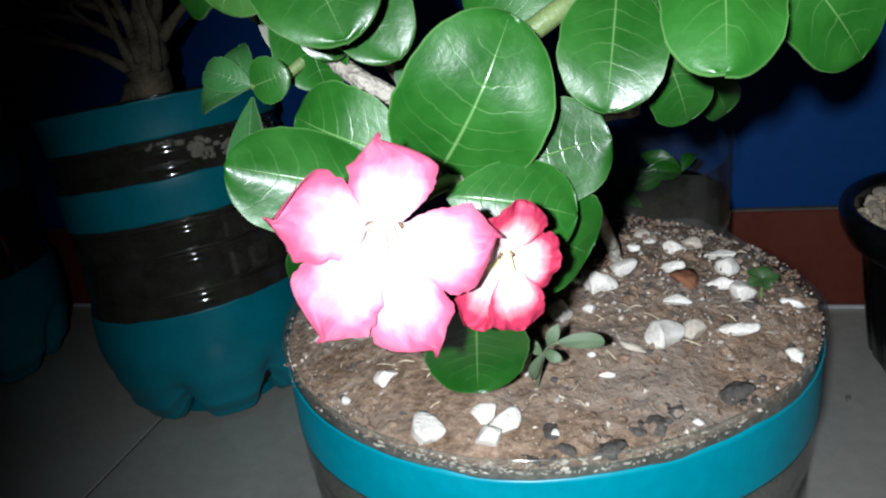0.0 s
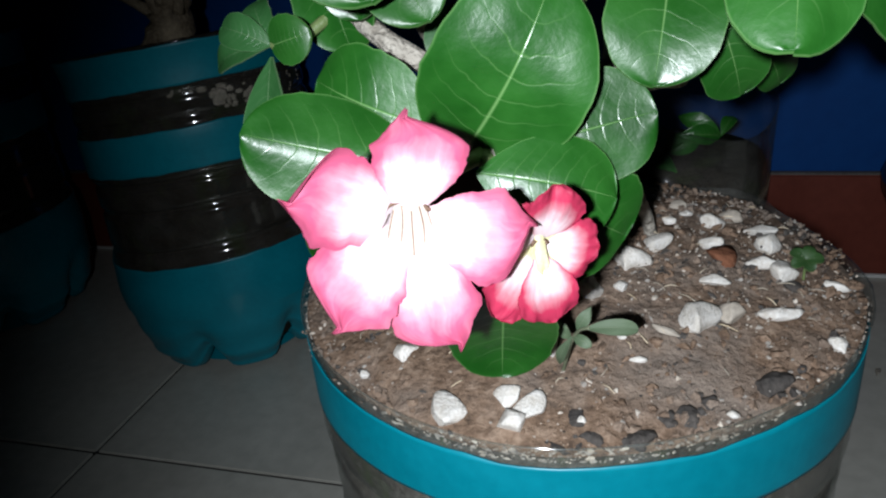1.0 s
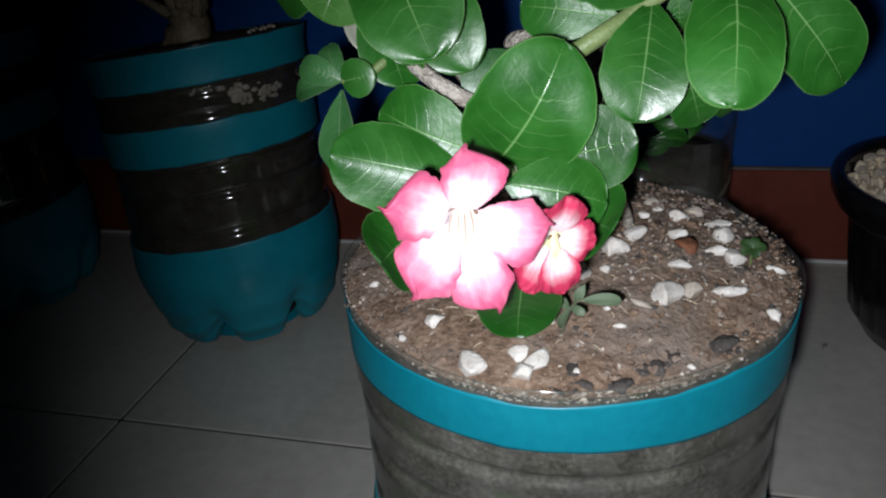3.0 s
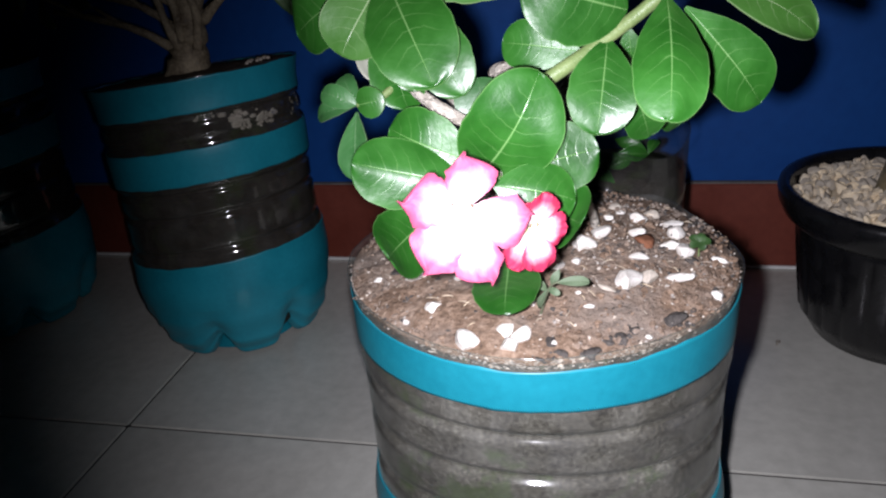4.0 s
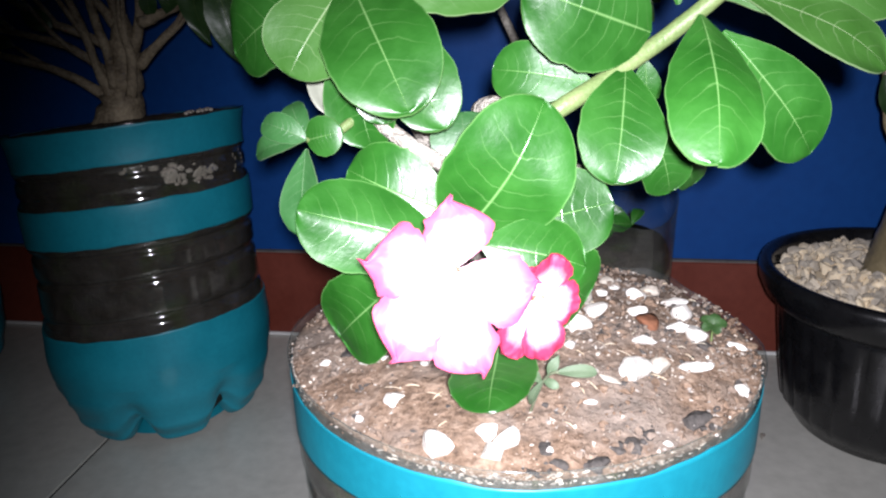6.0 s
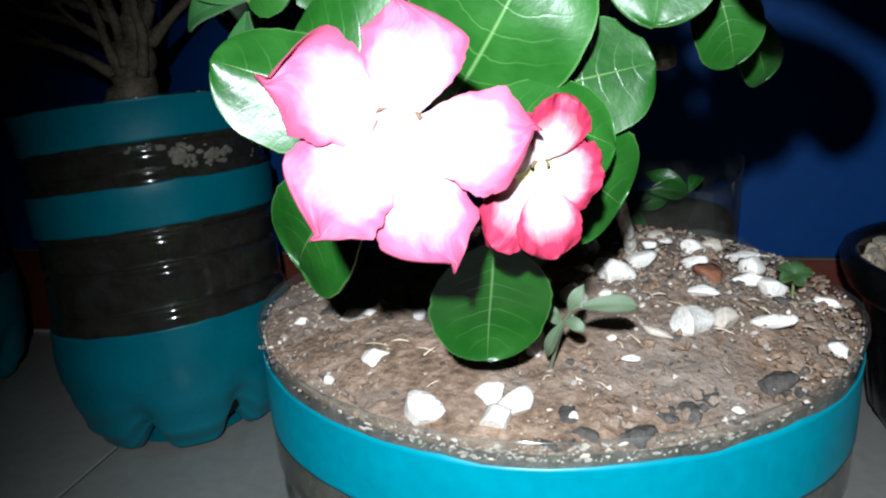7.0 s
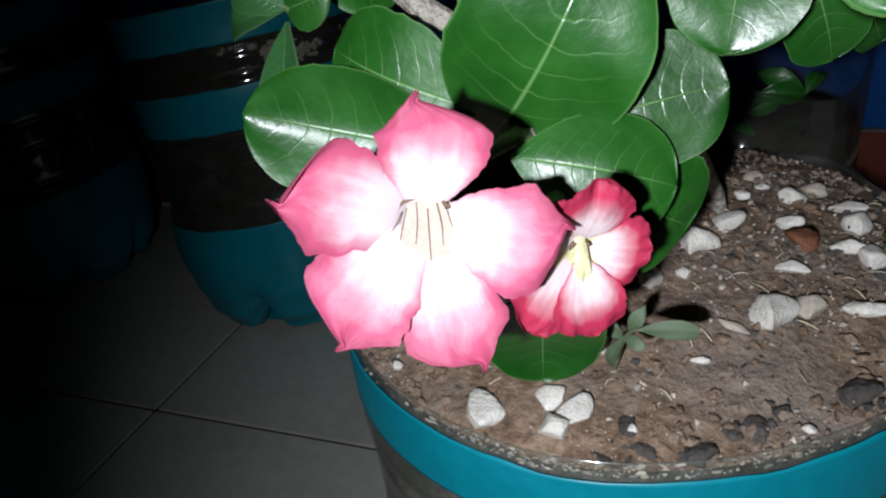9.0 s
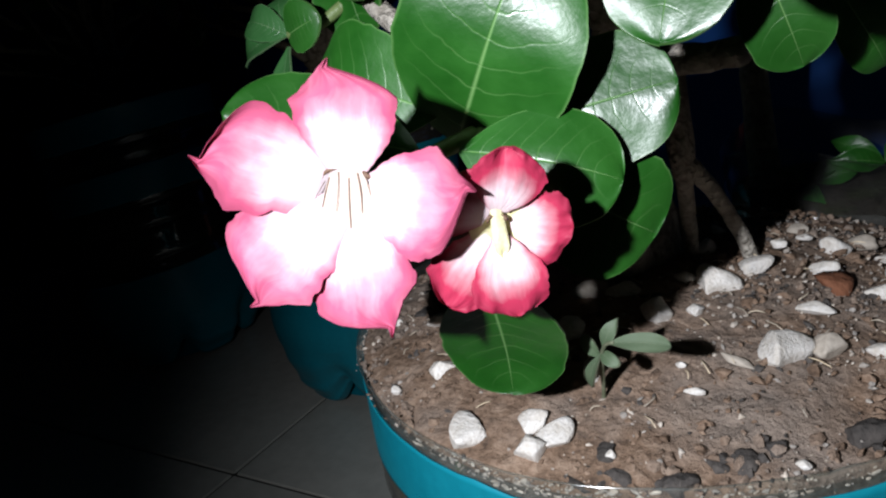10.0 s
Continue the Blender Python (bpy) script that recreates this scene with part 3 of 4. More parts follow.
# front whorl round the flowers
leaf((0.042, 0.342, 0.4256), (0.08, 0.3256, 0.482), 0.0535, (0.12, -1, -0.3), rounder, 0.1, 0.05, seed=1, curl=0.15)
leaf((0.042, 0.335, 0.437), (-0.006, 0.336, 0.4565), 0.038, (0.3, -1, 0.15), oblong, 0.07, 0.06, seed=2, curl=0.12)
leaf((0.04, 0.322, 0.428), (-0.0185, 0.306, 0.4465), 0.039, (0.42, -1, 0.56), oblong, -0.01, -0.34, seed=3, curl=-0.05)
leaf((0.0639, 0.34, 0.4304), (0.1084, 0.355, 0.4377), 0.038, (0.35, -1, 0.35), oblong, 0.05, -0.1, seed=4, curl=-0.06)
leaf((0.054, 0.322, 0.428), (0.0985, 0.331, 0.4165), 0.034, (0.1, -1, 0.6), oblong, 0.06, -0.2, seed=5)
leaf((0.064, 0.334, 0.422), (0.101, 0.352, 0.392), 0.042, (0.6, -1, 0.12), obovate, 0.06, 0.05, seed=6)
leaf((0.024, 0.325, 0.415), (-0.021, 0.346, 0.369), 0.043, (-0.25, -1, 0.2), obovate, 0.06, 0.05, seed=7)
leaf((0.063, 0.31, 0.392), (0.0545, 0.333, 0.3472), 0.0395, (0.28, -1, -0.45), rounder, 0.0, 0.06, seed=8, curl=-0.1)
leaf((0.045, 0.366, 0.44), (0.04, 0.373, 0.475), 0.032, (0, -1, 0.1), obovate, 0.04, 0.1, LEAF_GREY, seed=9)
part("branch", tube_bm([(0.055, 0.46, 0.335), (0.06, 0.42, 0.375), (0.055, 0.37, 0.41), (0.053, 0.335, 0.43)], [0.011, 0.009, 0.006, 0.004], 12, 0.2, 3), BARK, plant, "pale grey scaly branch")

# upper rosette
R = Vector((-0.008, 0.37, 0.535))
leaf(R, (-0.063, 0.362, 0.587), 0.046, (0.1, -1, 0.3), obovate, 0.06, 0.05, LEAF_PALE, seed=11)
leaf(R, (-0.074, 0.382, 0.503), 0.042, (-0.3, -1, 0.2), obovate, 0.06, 0.05, LEAF, seed=12)
leaf(R, (-0.031, 0.345, 0.497), 0.041, (0, -1, 0.3), obovate, 0.04, 0.08, LEAF_PALE, seed=13)
leaf(R, (0.027, 0.315, 0.488), 0.047, (0.1, -1, 0.7), obovate, 0.05, 0.08, LEAF, seed=14)
leaf(R, (0.067, 0.376, 0.537), 0.043, (0.1, -1, 0.35), obovate, 0.05, 0.1, LEAF_PALE, seed=15)
leaf(R + Vector((0.006, 0.004, -0.012)), (0.038, 0.334, 0.477), 0.034, (0.2, -1, 0.3), obovate, 0.05, 0.05, LEAF, seed=16)
leaf(R + Vector((0.008, -0.004, -0.02)), (0.01, 0.347, 0.475), 0.024, (0.2, -1, 0.2), obovate, 0.05, 0.1, LEAF, seed=20)
leaf(R + Vector((0.002, 0.004, -0.018)), (-0.001, 0.3585, 0.461), 0.036, (-0.2, -1, 0.1), obovate, 0.05, 0.15, LEAF, seed=17)
leaf(R, (-0.011, 0.365, 0.578), 0.015, (0.3, -1, 0.1), lance, 0.02, 0.4, LEAF_PALE, seed=18)
leaf((-0.022, 0.392, 0.515), (-0.0285, 0.385, 0.472), 0.021, (-0.3, -1, 0.2), rounder, 0.1, 0.1, LEAF_BACK, seed=19)
part("branch", tube_bm([(0.05, 0.47, 0.335), (0.04, 0.45, 0.4), (0.012, 0.41, 0.47), R], [0.016, 0.012, 0.007, 0.004], 14, 0.2, 5), BARK, plant, "pale grey scaly branch")

# long green shoot with its leaves
S0, S1 = Vector((0.083, 0.359, 0.477)), Vector((0.15, 0.376, 0.5225))
part("shoot", tube_bm([(0.062, 0.392, 0.452), (0.069, 0.372, 0.466), S0, (0.107, 0.37, 0.491), (0.13, 0.378, 0.506), S1, (0.163, 0.375, 0.535)], [0.0065, 0.0052, 0.0042, 0.0038, 0.0038, 0.0036, 0.0026], 12, 0.1, 7), STEM, plant, "smooth green shoot")
part("branch", tube_bm([(0.045, 0.42, 0.46), (0.049, 0.4, 0.472), (0.064, 0.392, 0.471), (0.078, 0.38, 0.468)], [0.0065, 0.0062, 0.006, 0.0055], 12, 0.2, 8), BARK, plant, "pale cut branch stub")
leaf((0.123, 0.375, 0.508), (0.0715, 0.35, 0.5285), 0.05, (0.1, -1, 0.2), rounder, 0.05, 0.1, LEAF, seed=21)
leaf((0.1, 0.373, 0.487), (0.054, 0.376, 0.494), 0.028, (0, -1, 0.3), obovate, 0.06, 0.05, LEAF, seed=22)
leaf((0.113, 0.372, 0.495), (0.109, 0.337, 0.4525), 0.037, (0.27, -1, 0.8), obovate, 0.05, 0.12, LEAF, seed=23)
leaf((0.143, 0.373, 0.515), (0.144, 0.3075, 0.4705), 0.037, (0.1, -1, 1.0), obovate, 0.05, -0.3, LEAF, seed=24)
leaf((0.153, 0.375, 0.508), (0.1965, 0.373, 0.456), 0.037, (0.3, -1, 0.3), obovate, 0.05, 0.05, LEAF, seed=25)
leaf((0.124, 0.378, 0.474), (0.138, 0.384, 0.4335), 0.025, (0.2, -1, 0.2), obovate, 0.06, 0.05, LEAF, seed=26)
leaf((0.14, 0.42, 0.458), (0.158, 0.44, 0.422), 0.019, (0.2, -1, 0.2), obovate, 0.06, 0.05, LEAF, seed=36)
leaf((0.124, 0.405, 0.495), (0.1265, 0.408, 0.472), 0.014, (0.1, -1, 0.2), obovate, 0.06, 0.05, LEAF, seed=37)
leaf(S1, (0.23, 0.387, 0.536), 0.05, (0.1, -1, 0.3), obovate, 0.05, 0.05, LEAF_PALE, seed=27)
leaf(S1 + Vector((0.008, 0, 0.001)), (0.217, 0.362, 0.496), 0.028, (0.75, -1, 0.6), obovate, 0.06, 0.05, LEAF_PALE, seed=28)
leaf((0.135, 0.385, 0.519), (0.132, 0.385, 0.586), 0.034, (0.2, -1, 0.1), obovate, 0.04, 0.1, LEAF, seed=29)
leaf((0.154, 0.377, 0.529), (0.18, 0.378, 0.579), 0.026, (-0.3, -1, 0.2), obovate, 0.05, 0.3, LEAF_PALE, seed=30)

# small side shoot
N = Vector((-0.028, 0.353, 0.466))
leaf(N, (-0.0505, 0.357, 0.4735), 0.0135, (0, -1, 0.5), rounder, 0.1, 0.2, LEAF_GREY, seed=31)
leaf(N, (-0.039, 0.366, 0.481), 0.012, (0.2, -1, 0.3), rounder, 0.1, 0.2, LEAF_GREY, seed=32)
leaf(N, (-0.0548, 0.355, 0.459), 0.011, (0, -1, 0.6), obovate, 0.12, 0.3, LEAF_GREY, seed=33)
leaf(N, (-0.0105, 0.349, 0.4705), 0.018, (0, -1, 0.1), rounder, 0.05, 0.2, LEAF, seed=34)
leaf((-0.028, 0.352, 0.462), (-0.0285, 0.336, 0.4255), 0.021, (-0.3, -1, 0.2), obovate, 0.04, 0.2, LEAF_GREY, seed=35)
part("branch", tube_bm([(0.055, 0.41, 0.42), (0.044, 0.37, 0.445), (0.0287, 0.354, 0.4577), (0.0084, 0.36, 0.47), (-0.006, 0.372, 0.484), (-0.01, 0.38, 0.515)], [0.006, 0.0044, 0.0038, 0.0038, 0.004, 0.0035], 14, 0.18, 9), BARK, plant, "pale grey scaly branch")
part("side_shoot", tube_bm([(-0.004, 0.368, 0.477), (-0.016, 0.357, 0.468), N], [0.0026, 0.0021, 0.0017], 8, 0.1, 10), STEM, plant)

# trunk, the limbs behind the leaves and the two thin stems that reach down into the soil
part("trunk", tube_bm([(0.05, 0.475, 0.315), (0.05, 0.475, 0.345), (0.05, 0.465, 0.39), (0.055, 0.45, 0.43)], [0.028, 0.024, 0.016, 0.011], 20, 0.18, 11), BARK, plant, "swollen grey trunk")
part("branch", tube_bm([(0.055, 0.45, 0.42), (0.068, 0.42, 0.444), (0.075, 0.398, 0.453), (0.072, 0.39, 0.466)], [0.009, 0.007, 0.0062, 0.0058], 14, 0.2, 15), BARK, plant, "pale grey scaly branch")
part("branch", tube_bm([(0.068, 0.445, 0.42), (0.085, 0.43, 0.433), (0.1, 0.412, 0.4355), (0.118, 0.405, 0.438)], [0.0065, 0.006, 0.0056, 0.0048], 12, 0.2, 16), BARK, plant, "pale grey scaly branch")
part("aerial_root", tube_bm([(0.104, 0.482, 0.325), (0.1035, 0.475, 0.342), (0.097, 0.452, 0.372), (0.09, 0.43, 0.394)], [0.0036, 0.0034, 0.0034, 0.0042], 10, 0.2, 13), BARK, plant)
part("aerial_root", tube_bm([(0.078, 0.478, 0.325), (0.08, 0.47, 0.345), (0.086, 0.442, 0.38), (0.089, 0.43, 0.394), (0.087, 0.426, 0.43)], [0.0032, 0.0032, 0.0036, 0.005, 0.0062], 10, 0.2, 14), BARK, plant)


def crest(v):
    return 0.5 + 0.5 * math.sin(v * 2.24) if v < 0.7 else max(0.05, 1 - ((v - 0.7) / 0.3) ** 2) ** 0.5


def petal_relief(bm, base, tip, n, width, seed):
    """Creases that fan out from the throat, and a crinkled, curled margin."""
    axis = tip - base
    d = axis.normalized()
    s = d.cross(n).normalized()
    for v in bm.verts:
        r = v.co - base
        y, x = r.dot(d) / axis.length, r.dot(s) / (width / 2)
        fan = x / (0.45 + 0.55 * max(0.0, y))
        out = max(0.0, y) ** 1.5
        h = 0.0011 * noise.noise(Vector((fan * 2.3, seed * 7.1, y * 0.6))) * out
        h += 0.0009 * noise.noise(Vector((fan * 5.0, seed * 3.3, y * 2.5))) * out
        h -= 0.0012 * max(0.0, abs(fan) - 0.62) ** 1.5 * out * (1 + 0.8 * math.sin(seed * 5 + (fan > 0)))
        h -= 0.0035 * max(0.0, y - 0.75) * (0.5 + 0.5 * math.sin(fan * 6 + seed * 2))
        v.co += n * h
    return bm


def flower(centre, facing, tips, width, mat, throat_mat, cup, throat_r, seed, label, outline, ruffle, belly, spur, lined=True):
    """A five-petalled trumpet flower: throat, stamens and one mesh a petal."""
    c, n = Vector(centre), Vector(facing).normalized()
    fl = thing("flower", (0, 0, 0), label, "flower")
    fl.parent = plant
    fl.matrix_parent_inverse = plant.matrix_basis.inverted()
    del fl["category"]
    for k, tp in enumerate(tips):
        tp = Vector(tp)
        d = (tp - c)
        d = (d - n * d.dot(n)).normalized()
        wd = width * (0.96 + 0.08 * ((k * 7) % 3) / 2)
        # the spur sits at one corner, so the petal's axis ends beside it
        tp = tp + d.cross(n) * wd * spur
        b = c + d * throat_r * 0.6 - n * 0.002 * (k % 2)
        part("petal", petal_relief(blade_bm(b, tp, wd, n - d * cup, outline, 0.09, 0.05, ruffle, 0.0007, seed + k * 1.7, 22, 40, belly, 0.1), b, tp, n, wd, seed + k), mat, fl)
    side = Vector((0, 0, 1)).cross(n).normalized()
    q = Matrix((side, n.cross(side), n)).transposed().to_4x4()
    q.translation = c
    bm = lathe_bm([(throat_r * 1.05, 0.001), (throat_r * 0.8, -0.002), (throat_r * 0.5, -0.006), (throat_r * 0.35, -0.011), (0.0006, -0.013)], 30)
    if not lined:
        bmesh.ops.scale(bm, vec=(1.25, 1.25, 0.25), verts=bm.verts)
    bm.transform(q)
    part("throat", bm, throat_mat, fl, "cream funnel")
    up = n.cross(side)
    if lined:
        part("corona", blade_bm(c + up * 0.75 * throat_r + n * 0.0012, c - up * 1.75 * throat_r + n * 0.0022, 2.1 * throat_r, n, crest, 0.03, 0.04, 0.02, 0.0005, seed, 8, 10, 0, 0.1), throat_mat, fl, "cream crest in the throat")
    slit = [Vector((throat_r * x, throat_r * y, 0.0016)) for x, y in ((-0.95, 0.35), (-0.7, 0.8), (0.0, 0.86), (0.55, 0.8), (0.75, 0.45), (1.0, 0.4))]
    if not lined:
        part("corona", blade_bm(c + up * 1.1 * throat_r, c - up * 1.5 * throat_r + n * 0.002, 0.7 * throat_r, n, crest, 0.06, -0.3, 0.05, 0.0005, seed, 8, 10, 0, 0.35), throat_mat, fl, "yellow crest in the throat")
        slit = [v * 0.5 for v in slit]
    bm = tube_bm(slit, [0.0002, 0.0006, 0.0004, 0.0003, 0.0008, 0.0003], 6)
    bm.transform(q)
    part("throat_slit", bm, STAMEN, fl, "dark slit at the mouth of the funnel")
    g = random.Random(int(seed * 10))
    for k in range(6 if lined else 0):
        x0 = (-0.75, -0.6, -0.2, 0.1, 0.42, 0.68)[k] + g.uniform(-0.05, 0.05)
        v0 = Vector((x0 * throat_r, g.uniform(0.3, 0.75) * throat_r, 0.0019))
        v1 = Vector(((x0 * 1.6 - 0.2 + g.uniform(-0.1, 0.1)) * throat_r, -(0.3, 1.1, 0.6, 1.5, 0.8, 0.4)[k] * throat_r, 0.0031))
        thick = g.uniform(0.5, 1.2)
        bm = tube_bm([v0, (v0 + v1) / 2 + Vector((0.0004 * g.uniform(-1, 1), 0, 0.0003)), v1], [0.00019 * thick, 0.00015 * thick, 0.00006], 6)
        bm.transform(q)
        part("stamen", bm, STAMEN, fl)
    bm = tube_bm([c - n * 0.017, c - n * 0.026 + Vector((0.002, 0.012, 0.002)), (0.053, 0.335, 0.43)], [0.004, 0.0025, 0.003], 10)
    part("stalk", bm, STEM, fl)
    return fl


flower((0.0448, 0.281, 0.4285), (0.43, -0.87, 0.25), [(0.05, 0.2765, 0.4615), (0.0215, 0.2545, 0.446), (0.03, 0.2535, 0.4085), (0.061, 0.265, 0.397), (0.0808, 0.2805, 0.4282)],
       0.0268, PETAL, THROAT, 0.12, 0.0072, 1.0, "large pink flower with a white heart", petal_outline, 0.03, 0.03, 0.12)
flower((0.0785, 0.2935, 0.416), (0.6, -0.79, 0.0), [(0.086, 0.2915, 0.4354), (0.0945, 0.3026, 0.4125), (0.082, 0.292, 0.3923), (0.067, 0.282, 0.398), (0.069, 0.284, 0.427)],
       0.0185, PETAL_DEEP, POLLEN, -0.15, 0.0056, 4.0, "small half-open deep pink flower", round_petal, 0.05, 0.02, 0.03, False)

# ---- loose stones on the soil ----
WHITE = [(0.127, 0.402, 17, 17), (0.134, 0.434, 13, 6), (0.161, 0.417, 18, 7), (0.167, 0.456, 12, 12), (0.158, 0.461, 14, 7), (0.164, 0.486, 11, 12), (0.160, 0.503, 16, 6),
         (0.134, 0.472, 11, 6), (0.137, 0.504, 12, 9), (0.123, 0.512, 6, 4), (0.107, 0.464, 14, 10), (0.113, 0.496, 7, 5), (0.191, 0.455, 12, 5), (0.186, 0.406, 7, 7), (0.104, 0.371, 7, 3),
         (0.053, 0.344, 10, 9), (0.062, 0.340, 11, 14), (0.057, 0.333, 12, 12), (0.029, 0.335, 15, 18), (0.084, 0.337, 3, 3), (0.140, 0.351, 4, 3), (-0.014, 0.355, 5, 4), (-0.019, 0.405, 14, 8),
         (0.001, 0.368, 11, 9), (-0.049, 0.408, 6, 4), (0.097, 0.445, 17, 16), (0.093, 0.419, 6, 7), (0.079, 0.413, 13, 12), (0.066, 0.373, 9, 13), (0.096, 0.383, 4, 3), (0.014, 0.397, 5, 6),
         (0.083, 0.445, 8, 6), (0.060, 0.429, 13, 8), (0.084, 0.482, 9, 11), (0.084, 0.509, 7, 5), (0.049, 0.399, 11, 14)]
GREY = [(0.141, 0.411, 12, 12), (0.044, 0.426, 16, 11), (0.113, 0.391, 11, 4), (0.146, 0.519, 12, 8), (0.119, 0.528, 9, 7)]
DARK = [(0.156, 0.374, 18, 12), (0.089, 0.332, 9, 10), (0.076, 0.325, 10, 5), (0.105, 0.333, 14, 11), (0.036, 0.338, 10, 9), (0.081, 0.339, 11, 8), (0.171, 0.447, 12, 8), (-0.035, 0.416, 13, 10), (0.124, 0.349, 12, 9), (0.131, 0.357, 8, 7), (0.116, 0.344, 7, 6)]
k = 0
for rows_, mat, name, label in ((WHITE, STONE, "pebble", "chalky white pebble lying on the soil"), (GREY, STONE_GREY, "pebble", "dusty beige pebble lying on the soil"),
                                (DARK, STONE_DARK, "charcoal_lump", "dark charcoal lump half sunk in the soil")):
    for x, y, a, b in rows_:
        k += 1
        if mat == STONE_DARK:
            bm = pebble_bm((a / 1300, b / 1300), k, 0.6, 3, 0.3 * math.sin(k), 0.3)
            for v in bm.verts:
                v.co *= 1 + 0.22 * noise.fractal(v.co * 330, 1.0, 2.0, 3)
        else:
            bm = pebble_bm((a / 1130, b / 1040), k, 0.72, 3, 0.5 if a > 16 else 0.4 * math.sin(k * 2.4), 0.3)
        ob = part(name, bm, mat)
        ob.matrix_basis = pose(x, y, soil_z(x, y) + (0.0018 if mat != STONE_DARK else -0.0004), (k * 37) % 30 - 15, (k * 53) % 30 - 15, (k * 71) % 40 - 20)
        tagged(ob, label, "stone", "loose stones on the soil")
ob = part("clay_lump", pebble_bm((0.017, 0.015), 77, 0.6), STONE_RED)
ob.location = (0.141, 0.46, soil_z(0.141, 0.46) + 0.001)
tagged(ob, "reddish lump of clay on the soil", "stone")

def scatter(name, count, seed, sizes, mat, label, sink, rim=False):
    """Fine bits strewn in drifts over the mound, or along its edge, joined into one."""
    g = random.Random(seed)
    shapes = []
    for k in range(4):
        pb = pebble_bm((1.0, 0.55 + 0.12 * k), 500 + seed * 10 + k, 0.7, 1, 0.3)
        me = bpy.data.meshes.new("bit_shape")
        pb.to_mesh(me)
        pb.free()
        shapes.append(me)
    bm = bmesh.new()
    done = 0
    while done < count:
        a, r = g.uniform(0, 2 * math.pi), 0.143 * (math.sqrt(g.random()) if not rim else g.uniform(0.94, 1.02))
        x, y = POT[0] + r * math.cos(a), POT[1] + r * math.sin(a)
        if g.random() > 0.5 + 0.9 * noise.noise(Vector((x * 28, y * 28, seed))):
            continue
        s = g.choice(sizes) * g.uniform(0.7, 1.3)
        m = pose(x, y, soil_z(x, y) + s * sink, g.uniform(-40, 40), g.uniform(-40, 40), g.uniform(0, 360)) @ Matrix.Scale(s, 4)
        first = len(bm.verts)
        bm.from_mesh(shapes[done % 4])
        bm.verts.ensure_lookup_table()
        for v in bm.verts[first:]:
            v.co = m @ v.co
        done += 1
    tagged(part(name, bm, mat, smooth=False), label, name.replace("_", " "), kind="stuff")


scatter("soil_crumbs", 240, 16, (0.001, 0.0016, 0.0028), SOIL, "brown crumbs of earth heaped against the rim", 0.3, True)
scatter("grit", 90, 17, (0.0008, 0.0012, 0.0024), GRIT, "pale grit heaped against the rim", 0.4, True)
scatter("grit", 2600, 5, (0.0006, 0.0008, 0.001, 0.0013, 0.0024), GRIT, "fine pale grit scattered over the soil", 0.15)
scatter("soil_crumbs", 2400, 6, (0.0008, 0.0012, 0.0018, 0.0028, 0.0048), SOIL, "brown crumbs of earth on the soil", 0.2)
scatter("charcoal_bits", 620, 7, (0.0008, 0.0014, 0.0024, 0.0045), STONE_DARK, "small dark charcoal bits on the soil", 0.1)
g = random.Random(31)
bm = bmesh.new()
for k in range(460):
    a, z = g.choice((4.5, 4.65, 4.8, 4.95, 5.3, 3.6, 5.9)) + g.gauss(0, 0.14), SOIL_TOP + g.uniform(-0.006, 0.001)
    rr = rad(a, z, -0.0016)
    w = g.choice((0.0003, 0.0004, 0.0006, 0.0009, 0.0018))
    m = pose(POT[0] + rr * math.cos(a), POT[1] + rr * math.sin(a), lft(a, z), g.uniform(-30, 30), g.uniform(-30, 30), math.degrees(a)) @ Matrix.Diagonal((0.0008, w * g.uniform(0.8, 2.2), w * g.uniform(0.4, 1.0), 1))
    bmesh.ops.create_icosphere(bm, subdivisions=1, radius=0.6, matrix=m)
tagged(part("grit", bm, GRIT, smooth=False), "pale grit pressed against the clear rim", "grit", kind="stuff")
g = random.Random(8)
bm = bmesh.new()
for k in range(90):
    a, r = g.uniform(0, 2 * math.pi), 0.125 * math.sqrt(g.random())
    x, y, h, ln = POT[0] + r * math.cos(a), POT[1] + r * math.sin(a), g.uniform(0, 6.28), g.uniform(0.004, 0.011)
    pts = [(x + (k2 - 1) * ln / 2 * math.cos(h) + g.uniform(-0.001, 0.001), y + (k2 - 1) * ln / 2 * math.sin(h), soil_z(x, y) + 0.002 + 0.0008 * (k2 == 1)) for k2 in range(3)]
    tb = tube_bm(pts, [0.0002, 0.00025, 0.00015], 5, 0, 0, 2)
    me = bpy.data.meshes.new("fibre_shape")
    tb.to_mesh(me)
    tb.free()
    bm.from_mesh(me)
    bpy.data.meshes.remove(me)
tagged(part("root_fibres", bm, GRAVEL), "thin pale root fibres on the soil", "fibres", kind="stuff")

# ---- black pot with a small desert rose ----
BP = (0.482, 0.914, 0.0)
black = thing("flower_pot", BP, "black plastic flower pot with a broad rim and fluted sides", "plant pot")


def flutes(a, r, z):
    g = 0.5 + 0.5 * math.cos(26 * a)
    return r - 0.0028 * g ** 6 * (1 if 0.03 < z < 0.15 else 0), z


